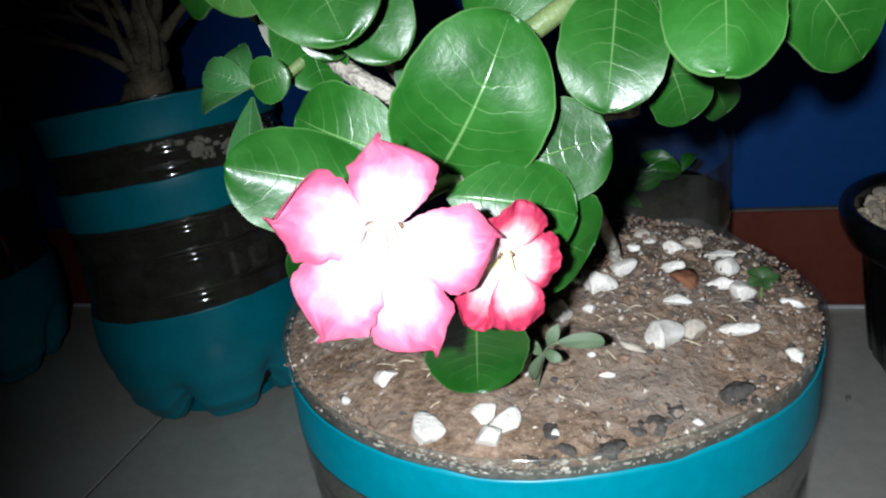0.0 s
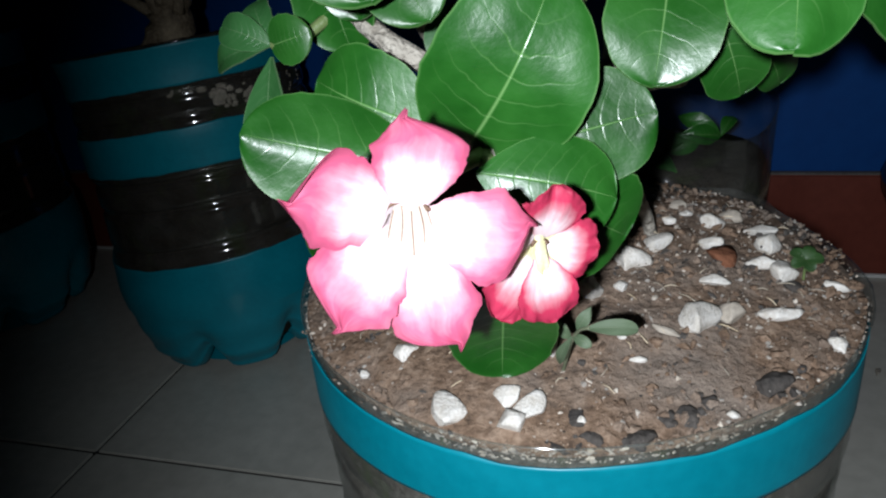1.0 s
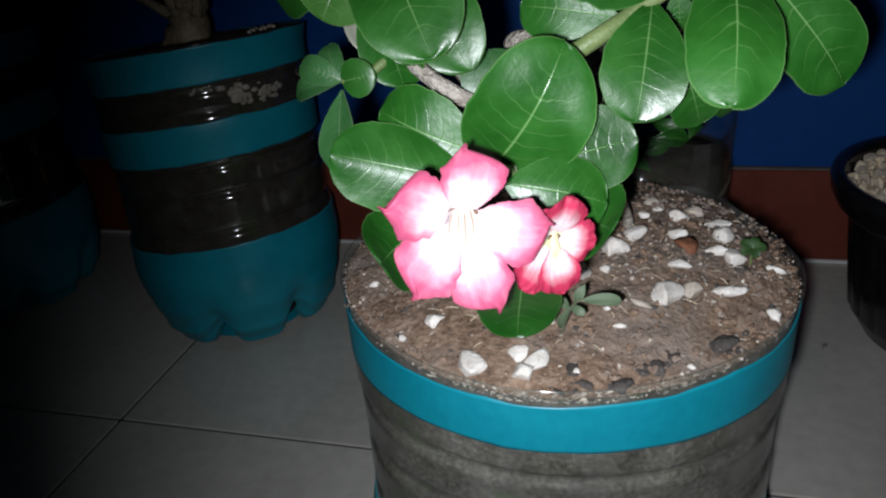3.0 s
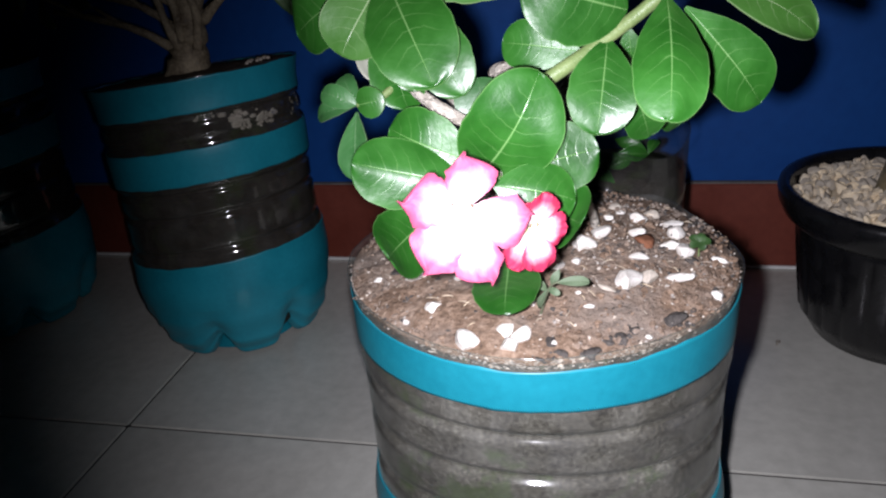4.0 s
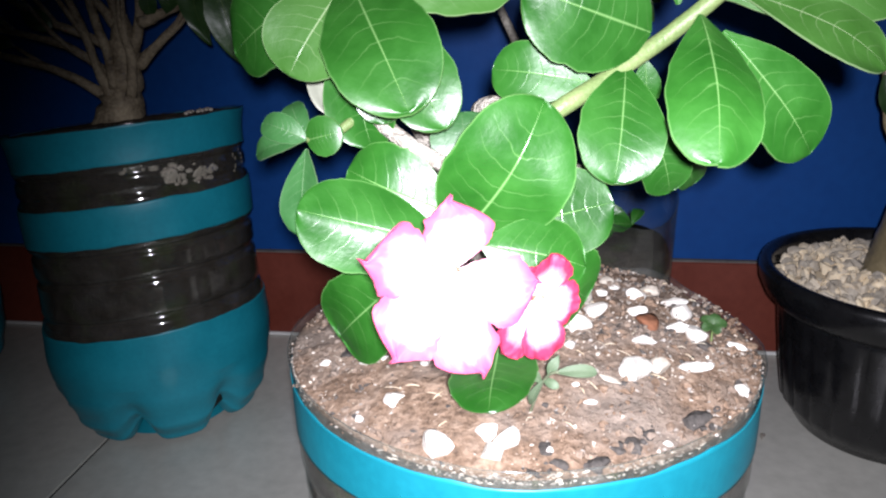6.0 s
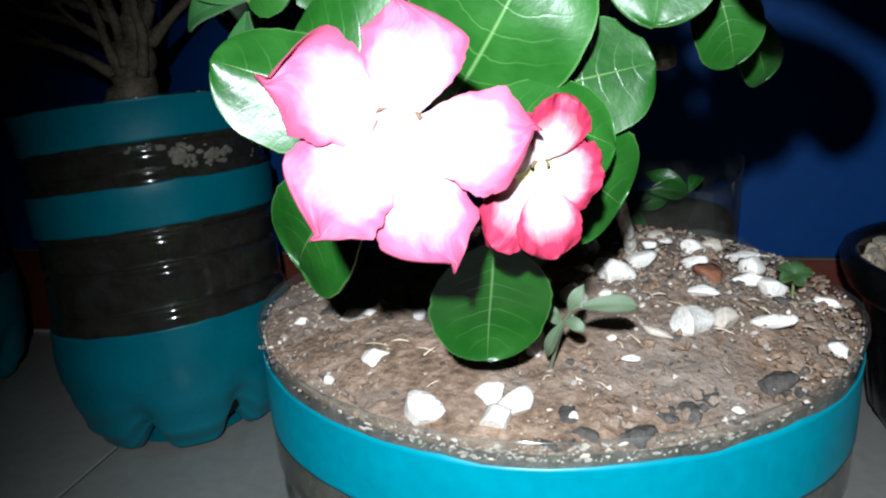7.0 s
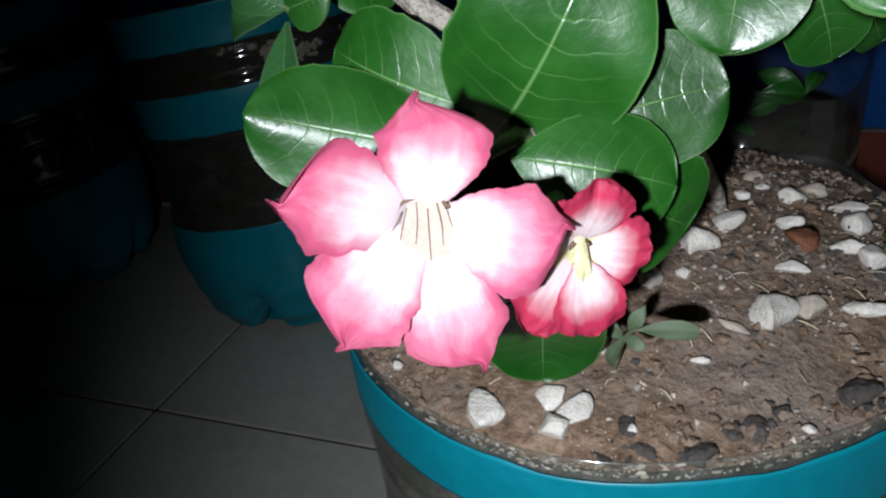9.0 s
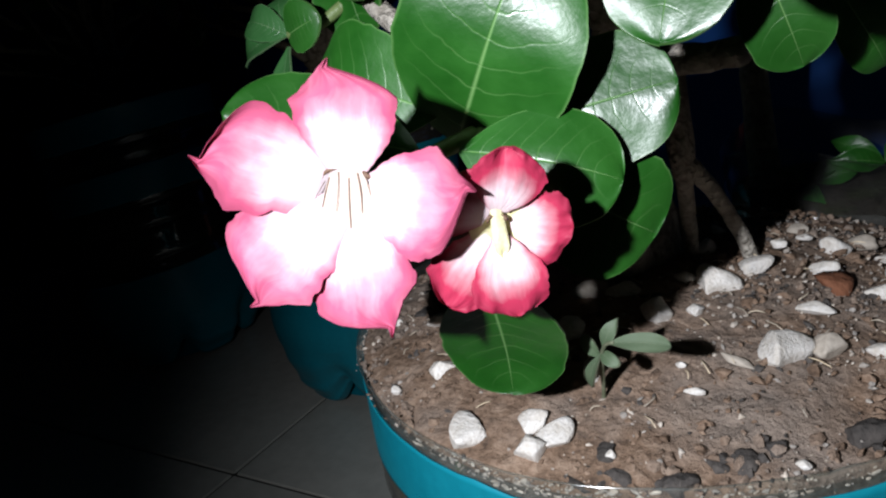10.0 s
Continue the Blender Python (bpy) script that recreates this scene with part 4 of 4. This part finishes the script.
body = lathe_bm([(0.0005, 0.012), (0.088, 0.012), (0.09, 0.0), (0.1, 0.002), (0.112, 0.022), (0.119, 0.032), (0.125, 0.075), (0.131, 0.12), (0.134, 0.15), (0.136, 0.165),
                 (0.132, 0.165), (0.128, 0.12), (0.115, 0.03), (0.0005, 0.02)], 208, BP, flutes)
part("body", body, BLACK, black)
rimp = [(0.136, 0.158), (0.143, 0.16), (0.151, 0.168), (0.158, 0.183), (0.16, 0.196), (0.158, 0.203), (0.152, 0.205), (0.146, 0.203), (0.143, 0.196), (0.14, 0.18), (0.133, 0.164), (0.136, 0.158)]
part("rim", lathe_bm(rimp, 96, BP), BLACK, black)

rng = random.Random(9)
bm = bmesh.new()
protos = []
for k in range(6):
    pb = pebble_bm((0.0125, 0.0105), 300 + k, 0.85)
    me = bpy.data.meshes.new("pebble_shape")
    pb.to_mesh(me)
    pb.free()
    protos.append(me)
for k in range(900):
    a, r = rng.uniform(0, 2 * math.pi), 0.139 * math.sqrt(rng.random())
    s = rng.uniform(0.7, 1.5)
    m = pose(BP[0] + r * math.cos(a), BP[1] + r * math.sin(a), 0.187 + 0.012 * (1 - (r / 0.14) ** 2) + rng.uniform(-0.003, 0.003), rng.uniform(-30, 30), rng.uniform(-30, 30), rng.uniform(0, 360)) @ Matrix.Scale(s, 4)
    me = protos[k % 6]
    start = len(bm.verts)
    bm.from_mesh(me)
    bm.verts.ensure_lookup_table()
    for v in bm.verts[start:]:
        v.co = m @ v.co
gv = part("gravel", bm, GRAVEL, smooth=False)
tagged(gv, "beige gravel filling the black flower pot", "gravel", kind="stuff")
bm = lathe_bm([(0.0005, 0.186), (0.08, 0.184), (0.141, 0.178)], 40, BP)
tagged(part("potting_soil", bm, GRAVEL), "pale sandy soil under the gravel", "soil", kind="stuff")

rose = thing("desert_rose", (0.47, 0.92, 0.19), "young desert rose with a smooth swollen trunk and drooping dark leaves", "plant")
part("trunk", tube_bm([(0.47, 0.92, 0.178), (0.4739, 0.92, 0.21), (0.4756, 0.92, 0.25), (0.4773, 0.92, 0.29), (0.4795, 0.92, 0.325), (0.479, 0.92, 0.334)],
                      [0.038, 0.036, 0.028, 0.021, 0.017, 0.009], 22, 0.06, 21), TRUNK, rose, "smooth olive-brown swollen trunk")
BR = [[(0.4675, 0.92, 0.325), (0.451, 0.92, 0.34), (0.435, 0.918, 0.366), (0.431, 0.917, 0.385)], [(0.4848, 0.92, 0.328), (0.483, 0.915, 0.36), (0.483, 0.912, 0.41)],
      [(0.4885, 0.92, 0.325), (0.503, 0.918, 0.365), (0.52, 0.915, 0.4), (0.535, 0.912, 0.44)], [(0.4913, 0.92, 0.312), (0.5219, 0.915, 0.318), (0.561, 0.91, 0.332), (0.593, 0.91, 0.36)],
      [(0.4916, 0.92, 0.293), (0.5254, 0.915, 0.302), (0.5628, 0.91, 0.328), (0.583, 0.905, 0.35)]]
for k, pts in enumerate(BR):
    part("branch", tube_bm(pts, [0.0046, 0.003, 0.0026, 0.0024][:len(pts)], 10, 0.15, 30 + k), TRUNK, rose)


def droop(p, n_leaves, seed, length, owner, down=0.7, mats=(LEAF_DARK,), spread=1.0):
    """A tuft of hanging leaves at a branch end."""
    g = random.Random(seed)
    p = Vector(p)
    for k in range(n_leaves):
        a = g.uniform(0, 2 * math.pi)
        d = Vector((math.cos(a) * spread, math.sin(a) * 0.6 * spread, -down + g.uniform(-0.5, 0.5))).normalized()
        ln = length * g.uniform(0.65, 1.1)
        leaf(p, p + d * ln, ln * g.uniform(0.35, 0.48), (g.uniform(-0.5, 0.5), -1, 0.5), lance, 0.14, 0.3, mats[k % len(mats)], 0.02, seed + k, owner)


leaf((0.425, 0.917, 0.43), (0.437, 0.915, 0.375), 0.02, (-0.3, -1, 0.1), lance, 0.1, 0.3, LEAF_DARK, 0.02, 41, rose)
leaf((0.423, 0.917, 0.432), (0.46, 0.912, 0.435), 0.015, (0.1, -1, 0.6), lance, 0.18, 0.3, LEAF_DARK, 0.02, 42, rose)
part("branch", tube_bm([(0.431, 0.917, 0.385), (0.424, 0.917, 0.432)], [0.004, 0.003], 8), TRUNK, rose)
droop((0.537, 0.912, 0.445), 10, 51, 0.07, rose, 1.1)
droop((0.568, 0.91, 0.42), 10, 52, 0.075, rose, 1.3)
droop((0.588, 0.908, 0.355), 9, 53, 0.065, rose, 1.0)
droop((0.483, 0.912, 0.412), 3, 54, 0.018, rose, 0.0)
part("branch", tube_bm([(0.535, 0.912, 0.44), (0.553, 0.91, 0.445), (0.569, 0.91, 0.425)], [0.0035, 0.003, 0.0025], 8), TRUNK, rose)

# ---- painted bottle pot with an older desert rose ----
LP = (-0.434, 0.866, 0.0)
LRIBS = [(0.246, 0.004), (0.213, 0.0045), (0.165, 0.004), (0.335, 0.0025), (0.312, 0.003)]
left_pot, zs2, rad2, lft2 = bottle_pot(LP, 0.388, [(0.004, 0.148), (0.257, 0.302), (0.345, 0.386)], 0.955, LRIBS, (0.011, 0.0135), 0.003,
                                       "clear bottle pot with three teal painted rings and petal feet", "bottle pots", plastic=CLEAR_CLEAN)
left_earth = earth_in(LP, zs2, rad2, lft2, 0.004, "dark damp soil with pale roots in the bottle pot", mat=SOIL_WET, side_mat=SOIL_DARK)
copy_thing(left_pot, pose(-0.85, 0.87, 0, 0, 0, 40))
copy_thing(left_earth, pose(-0.85, 0.87, 0, 0, 0, 40))

old = thing("desert_rose", (-0.425, 0.85, 0.38), "older desert rose with a gnarled trunk and many bare pale branches", "plant")
part("trunk", tube_bm([(-0.43, 0.85, 0.365), (-0.428, 0.85, 0.395), (-0.42, 0.85, 0.425), (-0.414, 0.85, 0.455), (-0.412, 0.85, 0.485), (-0.41, 0.85, 0.51)],
                      [0.043, 0.028, 0.02, 0.018, 0.014, 0.008], 22, 0.4, 41, 5), BARK_OLD, old, "gnarled grey-brown trunk")
OB = [[(-0.44, 0.85, 0.415), (-0.47, 0.845, 0.437), (-0.52, 0.84, 0.458), (-0.6, 0.84, 0.475)], [(-0.43, 0.85, 0.437), (-0.455, 0.845, 0.462), (-0.49, 0.84, 0.482), (-0.57, 0.84, 0.5)],
      [(-0.42, 0.848, 0.47), (-0.45, 0.84, 0.488), (-0.49, 0.835, 0.505), (-0.53, 0.83, 0.53)], [(-0.412, 0.85, 0.49), (-0.43, 0.845, 0.52), (-0.455, 0.84, 0.545), (-0.48, 0.84, 0.58)],
      [(-0.41, 0.85, 0.5), (-0.415, 0.845, 0.53), (-0.41, 0.84, 0.57), (-0.415, 0.84, 0.62)], [(-0.4, 0.85, 0.47), (-0.385, 0.848, 0.51), (-0.382, 0.845, 0.545), (-0.39, 0.84, 0.6)],
      [(-0.398, 0.85, 0.452), (-0.37, 0.848, 0.475), (-0.33, 0.845, 0.505), (-0.3, 0.84, 0.53)], [(-0.385, 0.847, 0.5), (-0.355, 0.845, 0.51), (-0.325, 0.84, 0.52), (-0.29, 0.835, 0.54)],
      [(-0.383, 0.847, 0.54), (-0.36, 0.845, 0.545), (-0.335, 0.84, 0.56), (-0.31, 0.84, 0.6)]]
OB += [[(-0.43, 0.838, 0.42), (-0.438, 0.832, 0.455), (-0.447, 0.83, 0.5), (-0.47, 0.83, 0.56)], [(-0.405, 0.838, 0.42), (-0.396, 0.835, 0.46), (-0.4, 0.832, 0.505), (-0.385, 0.83, 0.57)],
       [(-0.422, 0.835, 0.43), (-0.42, 0.828, 0.47), (-0.428, 0.825, 0.52), (-0.432, 0.825, 0.59)]]
for k, pts in enumerate(OB):
    part("branch", tube_bm(pts, [0.0075, 0.0052, 0.0045, 0.0036], 10, 0.3, 60 + k), BARK_OLD, old, "pale bare branch")
g = random.Random(77)
for k, pts in enumerate(OB):
    for w in range(2):
        p0 = Vector(pts[2]).lerp(Vector(pts[1 + 2 * w]), g.uniform(0.2, 0.7))
        way = (Vector(pts[3]) - Vector(pts[1])).normalized()
        p2 = p0 + way * g.uniform(0.03, 0.06) + Vector((g.uniform(-0.03, 0.03), g.uniform(-0.03, 0.01), g.uniform(0.015, 0.06)))
        p1 = p0.lerp(p2, 0.5) + Vector((g.uniform(-0.008, 0.008), 0, g.uniform(-0.008, 0.004)))
        part("twig", tube_bm([p0, p1, p2], [0.0036, 0.0028, 0.0021], 8, 0.25, 90 + k), BARK_OLD, old)
        for _ in range(g.choice((0, 1, 2))):
            d = Vector((g.uniform(-1, 1), g.uniform(-0.6, 0.2), g.uniform(-0.6, 0.7))).normalized()
            leaf(p2, p2 + d * g.uniform(0.025, 0.045), g.uniform(0.012, 0.02), (g.uniform(-0.4, 0.4), -1, 0.4), obovate, 0.1, 0.2, g.choice((LEAF_DARK, LEAF_DARK, LEAF_PALE)), 0.02, k + w, old)
leaf((-0.29, 0.84, 0.56), (-0.262, 0.83, 0.452), 0.042, (0.3, -1, 0.1), lance, 0.1, 0.3, LEAF_DARK, 0.03, 71, old)
leaf((-0.31, 0.84, 0.575), (-0.30, 0.83, 0.475), 0.036, (-0.2, -1, 0.2), lance, 0.1, 0.3, LEAF_DARK, 0.03, 72, old)
leaf((-0.5, 0.835, 0.535), (-0.46, 0.825, 0.575), 0.05, (0.1, -1, 0.5), obovate, 0.1, 0.1, LEAF_PALE, 0.02, 73, old)
leaf((-0.52, 0.835, 0.52), (-0.482, 0.825, 0.498), 0.022, (0.1, -1, 0.4), obovate, 0.1, 0.1, LEAF_DARK, 0.02, 74, old)
leaf((-0.37, 0.845, 0.505), (-0.365, 0.835, 0.53), 0.02, (0.2, -1, 0.4), obovate, 0.1, 0.1, LEAF_DARK, 0.02, 75, old)
leaf((-0.33, 0.842, 0.545), (-0.345, 0.83, 0.51), 0.026, (0.2, -1, 0.4), lance, 0.1, 0.2, LEAF_DARK, 0.02, 76, old)
copy_thing(old, pose(-0.87, 0.865, 0.38, 0, 0, 70))

# ---- clear bottle pot behind, with its own plant ----
MP = (0.117, 0.724, 0.0)
mid = thing("bottle_pot", MP, "unpainted pot cut from a clear bottle, half full of dark soil", "plant pot", "bottle pots")


def ragged(a, r, z):
    return r, z + (0.008 * math.sin(3 * a + 1) if z > 0.3 else 0)


w_ob = part("wall", lathe_bm([(0.068, 0.01), (0.072, 0.05), (0.072, 0.14), (0.0705, 0.16), (0.0725, 0.18), (0.068, 0.2), (0.0705, 0.215), (0.072, 0.25), (0.0745, 0.333), (0.0735, 0.333), (0.071, 0.25),
                              (0.067, 0.2), (0.071, 0.14), (0.071, 0.05), (0.067, 0.012), (0.068, 0.01)], 72, MP, ragged), CLEAR_CLEAN, mid, "clear bottle plastic")
w_ob.visible_shadow = False
part("base", lathe_bm([(0.0005, 0.006), (0.04, 0.002), (0.055, 0.0), (0.064, 0.004), (0.0685, 0.0115), (0.066, 0.0125), (0.05, 0.008), (0.0005, 0.01)], 60, MP), CLEAR_CLEAN, mid, "clear bottle bottom")
part("cut_edge", tube_bm([(MP[0] + 0.0742 * math.cos(a), MP[1] + 0.0742 * math.sin(a), 0.3335 + 0.008 * math.sin(3 * a + 1)) for a in (2 * math.pi * k / 90 for k in range(91))], [0.0006] * 91, 6, 0, 0, 1), CLEAR_CLEAN, mid, "scuffed sawn edge")
bm = lathe_bm([(0.0005, 0.012), (0.066, 0.014), (0.0695, 0.05), (0.0695, 0.14), (0.0655, 0.2), (0.0695, 0.24), (0.07, 0.285), (0.066, 0.296), (0.03, 0.3), (0.0005, 0.301)], 48, MP)
tagged(part("potting_soil", bm, SOIL_DARK), "dark mossy soil in the unpainted bottle pot", "soil", kind="stuff")
midp = thing("shrub", (0.075, 0.72, 0.27), "dark-leaved shrub growing in the unpainted bottle pot", "plant")
part("trunk", tube_bm([(0.078, 0.72, 0.262), (0.072, 0.72, 0.32), (0.068, 0.725, 0.4), (0.085, 0.74, 0.47), (0.1, 0.75, 0.53)], [0.013, 0.011, 0.009, 0.006, 0.004], 12, 0.2, 81), BARK, midp)
droop((0.1, 0.75, 0.535), 9, 82, 0.05, midp, 0.4)
droop((0.13, 0.75, 0.52), 8, 83, 0.05, midp, 0.5)
droop((0.078, 0.75, 0.555), 7, 84, 0.05, midp, 0.2)
part("branch", tube_bm([(0.07, 0.725, 0.42), (0.04, 0.75, 0.48), (0.005, 0.78, 0.545)], [0.006, 0.004, 0.0025], 8, 0.2, 88), BARK, midp)
droop((0.005, 0.78, 0.555), 7, 87, 0.05, midp, 0.3)
droop((0.15, 0.71, 0.315), 5, 85, 0.035, midp, -0.2, (LEAF,))
droop((0.105, 0.7, 0.305), 5, 86, 0.035, midp, -0.2, (LEAF,))

# pale perlite lumps pressed against the clear ring of the older pot
rng = random.Random(21)
bm = bmesh.new()
for a0, z0, count, wa, wz, big in ((-42, 0.327, 26, 5, 0.008, 0.011), (-24, 0.32, 30, 7, 0.007, 0.01), (-38, 0.318, 8, 3, 0.004, 0.008), (-62, 0.336, 8, 12, 0.003, 0.006), (1, 0.326, 10, 1, 0.012, 0.005), (12, 0.328, 8, 1, 0.01, 0.005)):
    for k in range(count):
        a = radians(a0 + rng.gauss(0, 0.6) * wa)
        z = z0 + rng.gauss(0, 0.6) * wz
        s = rng.uniform(0.4, 1.0) * big
        rr = rad2(a, z, -0.0016)
        m = pose(LP[0] + rr * math.cos(a), LP[1] + rr * math.sin(a), lft2(a, z), 0, 0, math.degrees(a)) @ Matrix.Diagonal((0.0012, s, s * rng.uniform(0.5, 1.0), 1))
        bmesh.ops.create_icosphere(bm, subdivisions=1, radius=0.6, matrix=m)
for k in range(11):
    a, r = 0.15 + rng.gauss(0, 0.22), rng.uniform(0.075, 0.1)
    s = rng.uniform(0.003, 0.008)
    bmesh.ops.create_icosphere(bm, subdivisions=1, radius=0.6, matrix=pose(LP[0] + r * math.cos(a), LP[1] + r * math.sin(a), lft2(a, 0.3845) * r / 0.13 + 0.3845 * (1 - r / 0.13) + 0.0035, 0, 0, k * 40) @ Matrix.Diagonal((s * 1.4, s, s * 0.7, 1)))
tagged(part("perlite", bm, STONE_GREY), "pale perlite lumps showing through the clear ring", "perlite", kind="stuff")
for x, y, a in ((0.405, 0.602, 20), (0.33, 0.86, 70)):
    ob = part("dry_leaf_scrap", blade_bm((-0.007, 0, 0.002), (0.008, 0, 0.0015), 0.006, (0, 0, 1), lance, 0.15, 0.2, 0.05, 0.0006, a, 6, 8), BARK)
    ob.matrix_basis = pose(x, y, 0.0005, 0, 0, a)
    tagged(ob, "curled brown scrap of dry leaf on the tiles", "leaf")

# ---- sprig and weed on the soil ----
sprig = thing("broken_sprig", (0.071, 0.367, 0.32), "wilted grey-green sprig stuck in the soil", "seedling")
part("stem", tube_bm([(0.071, 0.366, 0.315), (0.0745, 0.36, 0.33), (0.079, 0.35, 0.348), (0.083, 0.344, 0.357), (0.087, 0.341, 0.36)], [0.0009, 0.0008, 0.0008, 0.0007, 0.0005], 8, 0.2, 91), WILT, sprig)
leaf((0.085, 0.342, 0.359), (0.1045, 0.342, 0.3605), 0.0062, (0, -0.8, 0.8), obovate, 0.06, 0.3, LEAF_WILT, 0.02, 92, sprig)
leaf((0.082, 0.345, 0.356), (0.087, 0.346, 0.366), 0.005, (0, -0.9, 0.4), lance, 0.1, 0.2, LEAF_WILT, 0.02, 93, sprig)
leaf((0.08, 0.348, 0.352), (0.073, 0.352, 0.335), 0.0045, (-0.3, -0.9, 0.3), lance, 0.1, 0.3, LEAF_WILT, 0.02, 94, sprig)
leaf((0.079, 0.35, 0.349), (0.0735, 0.349, 0.357), 0.005, (-0.2, -0.9, 0.4), obovate, 0.1, 0.2, LEAF_WILT, 0.02, 96, sprig)
leaf((0.08, 0.348, 0.352), (0.087, 0.343, 0.351), 0.0045, (0.1, -0.9, 0.5), obovate, 0.1, 0.3, LEAF_WILT, 0.02, 97, sprig)
part("root", tube_bm([(0.072, 0.364, 0.32), (0.076, 0.36, 0.3215), (0.079, 0.357, 0.319), (0.081, 0.353, 0.3185)], [0.0003, 0.0003, 0.0002, 0.0002], 5), GRAVEL, sprig, "thin pale root")
weed = thing("weed_seedling", (0.177, 0.46, 0.318), "tiny green weed at the edge of the soil", "seedling")
part("stem", tube_bm([(0.178, 0.462, 0.314), (0.1775, 0.458, 0.333)], [0.0008, 0.0006], 6), STEM, weed)
for k in range(5):
    a = 2 * math.pi * k / 5
    leaf((0.1775, 0.458, 0.333), (0.1775 + 0.008 * math.cos(a), 0.458 + 0.006 * math.sin(a), 0.334 + 0.004 * math.sin(a)), 0.006, (0, -0.6, 1), rounder, 0.1, 0.1, LEAF_DARK, 0.02, 95 + k, weed)
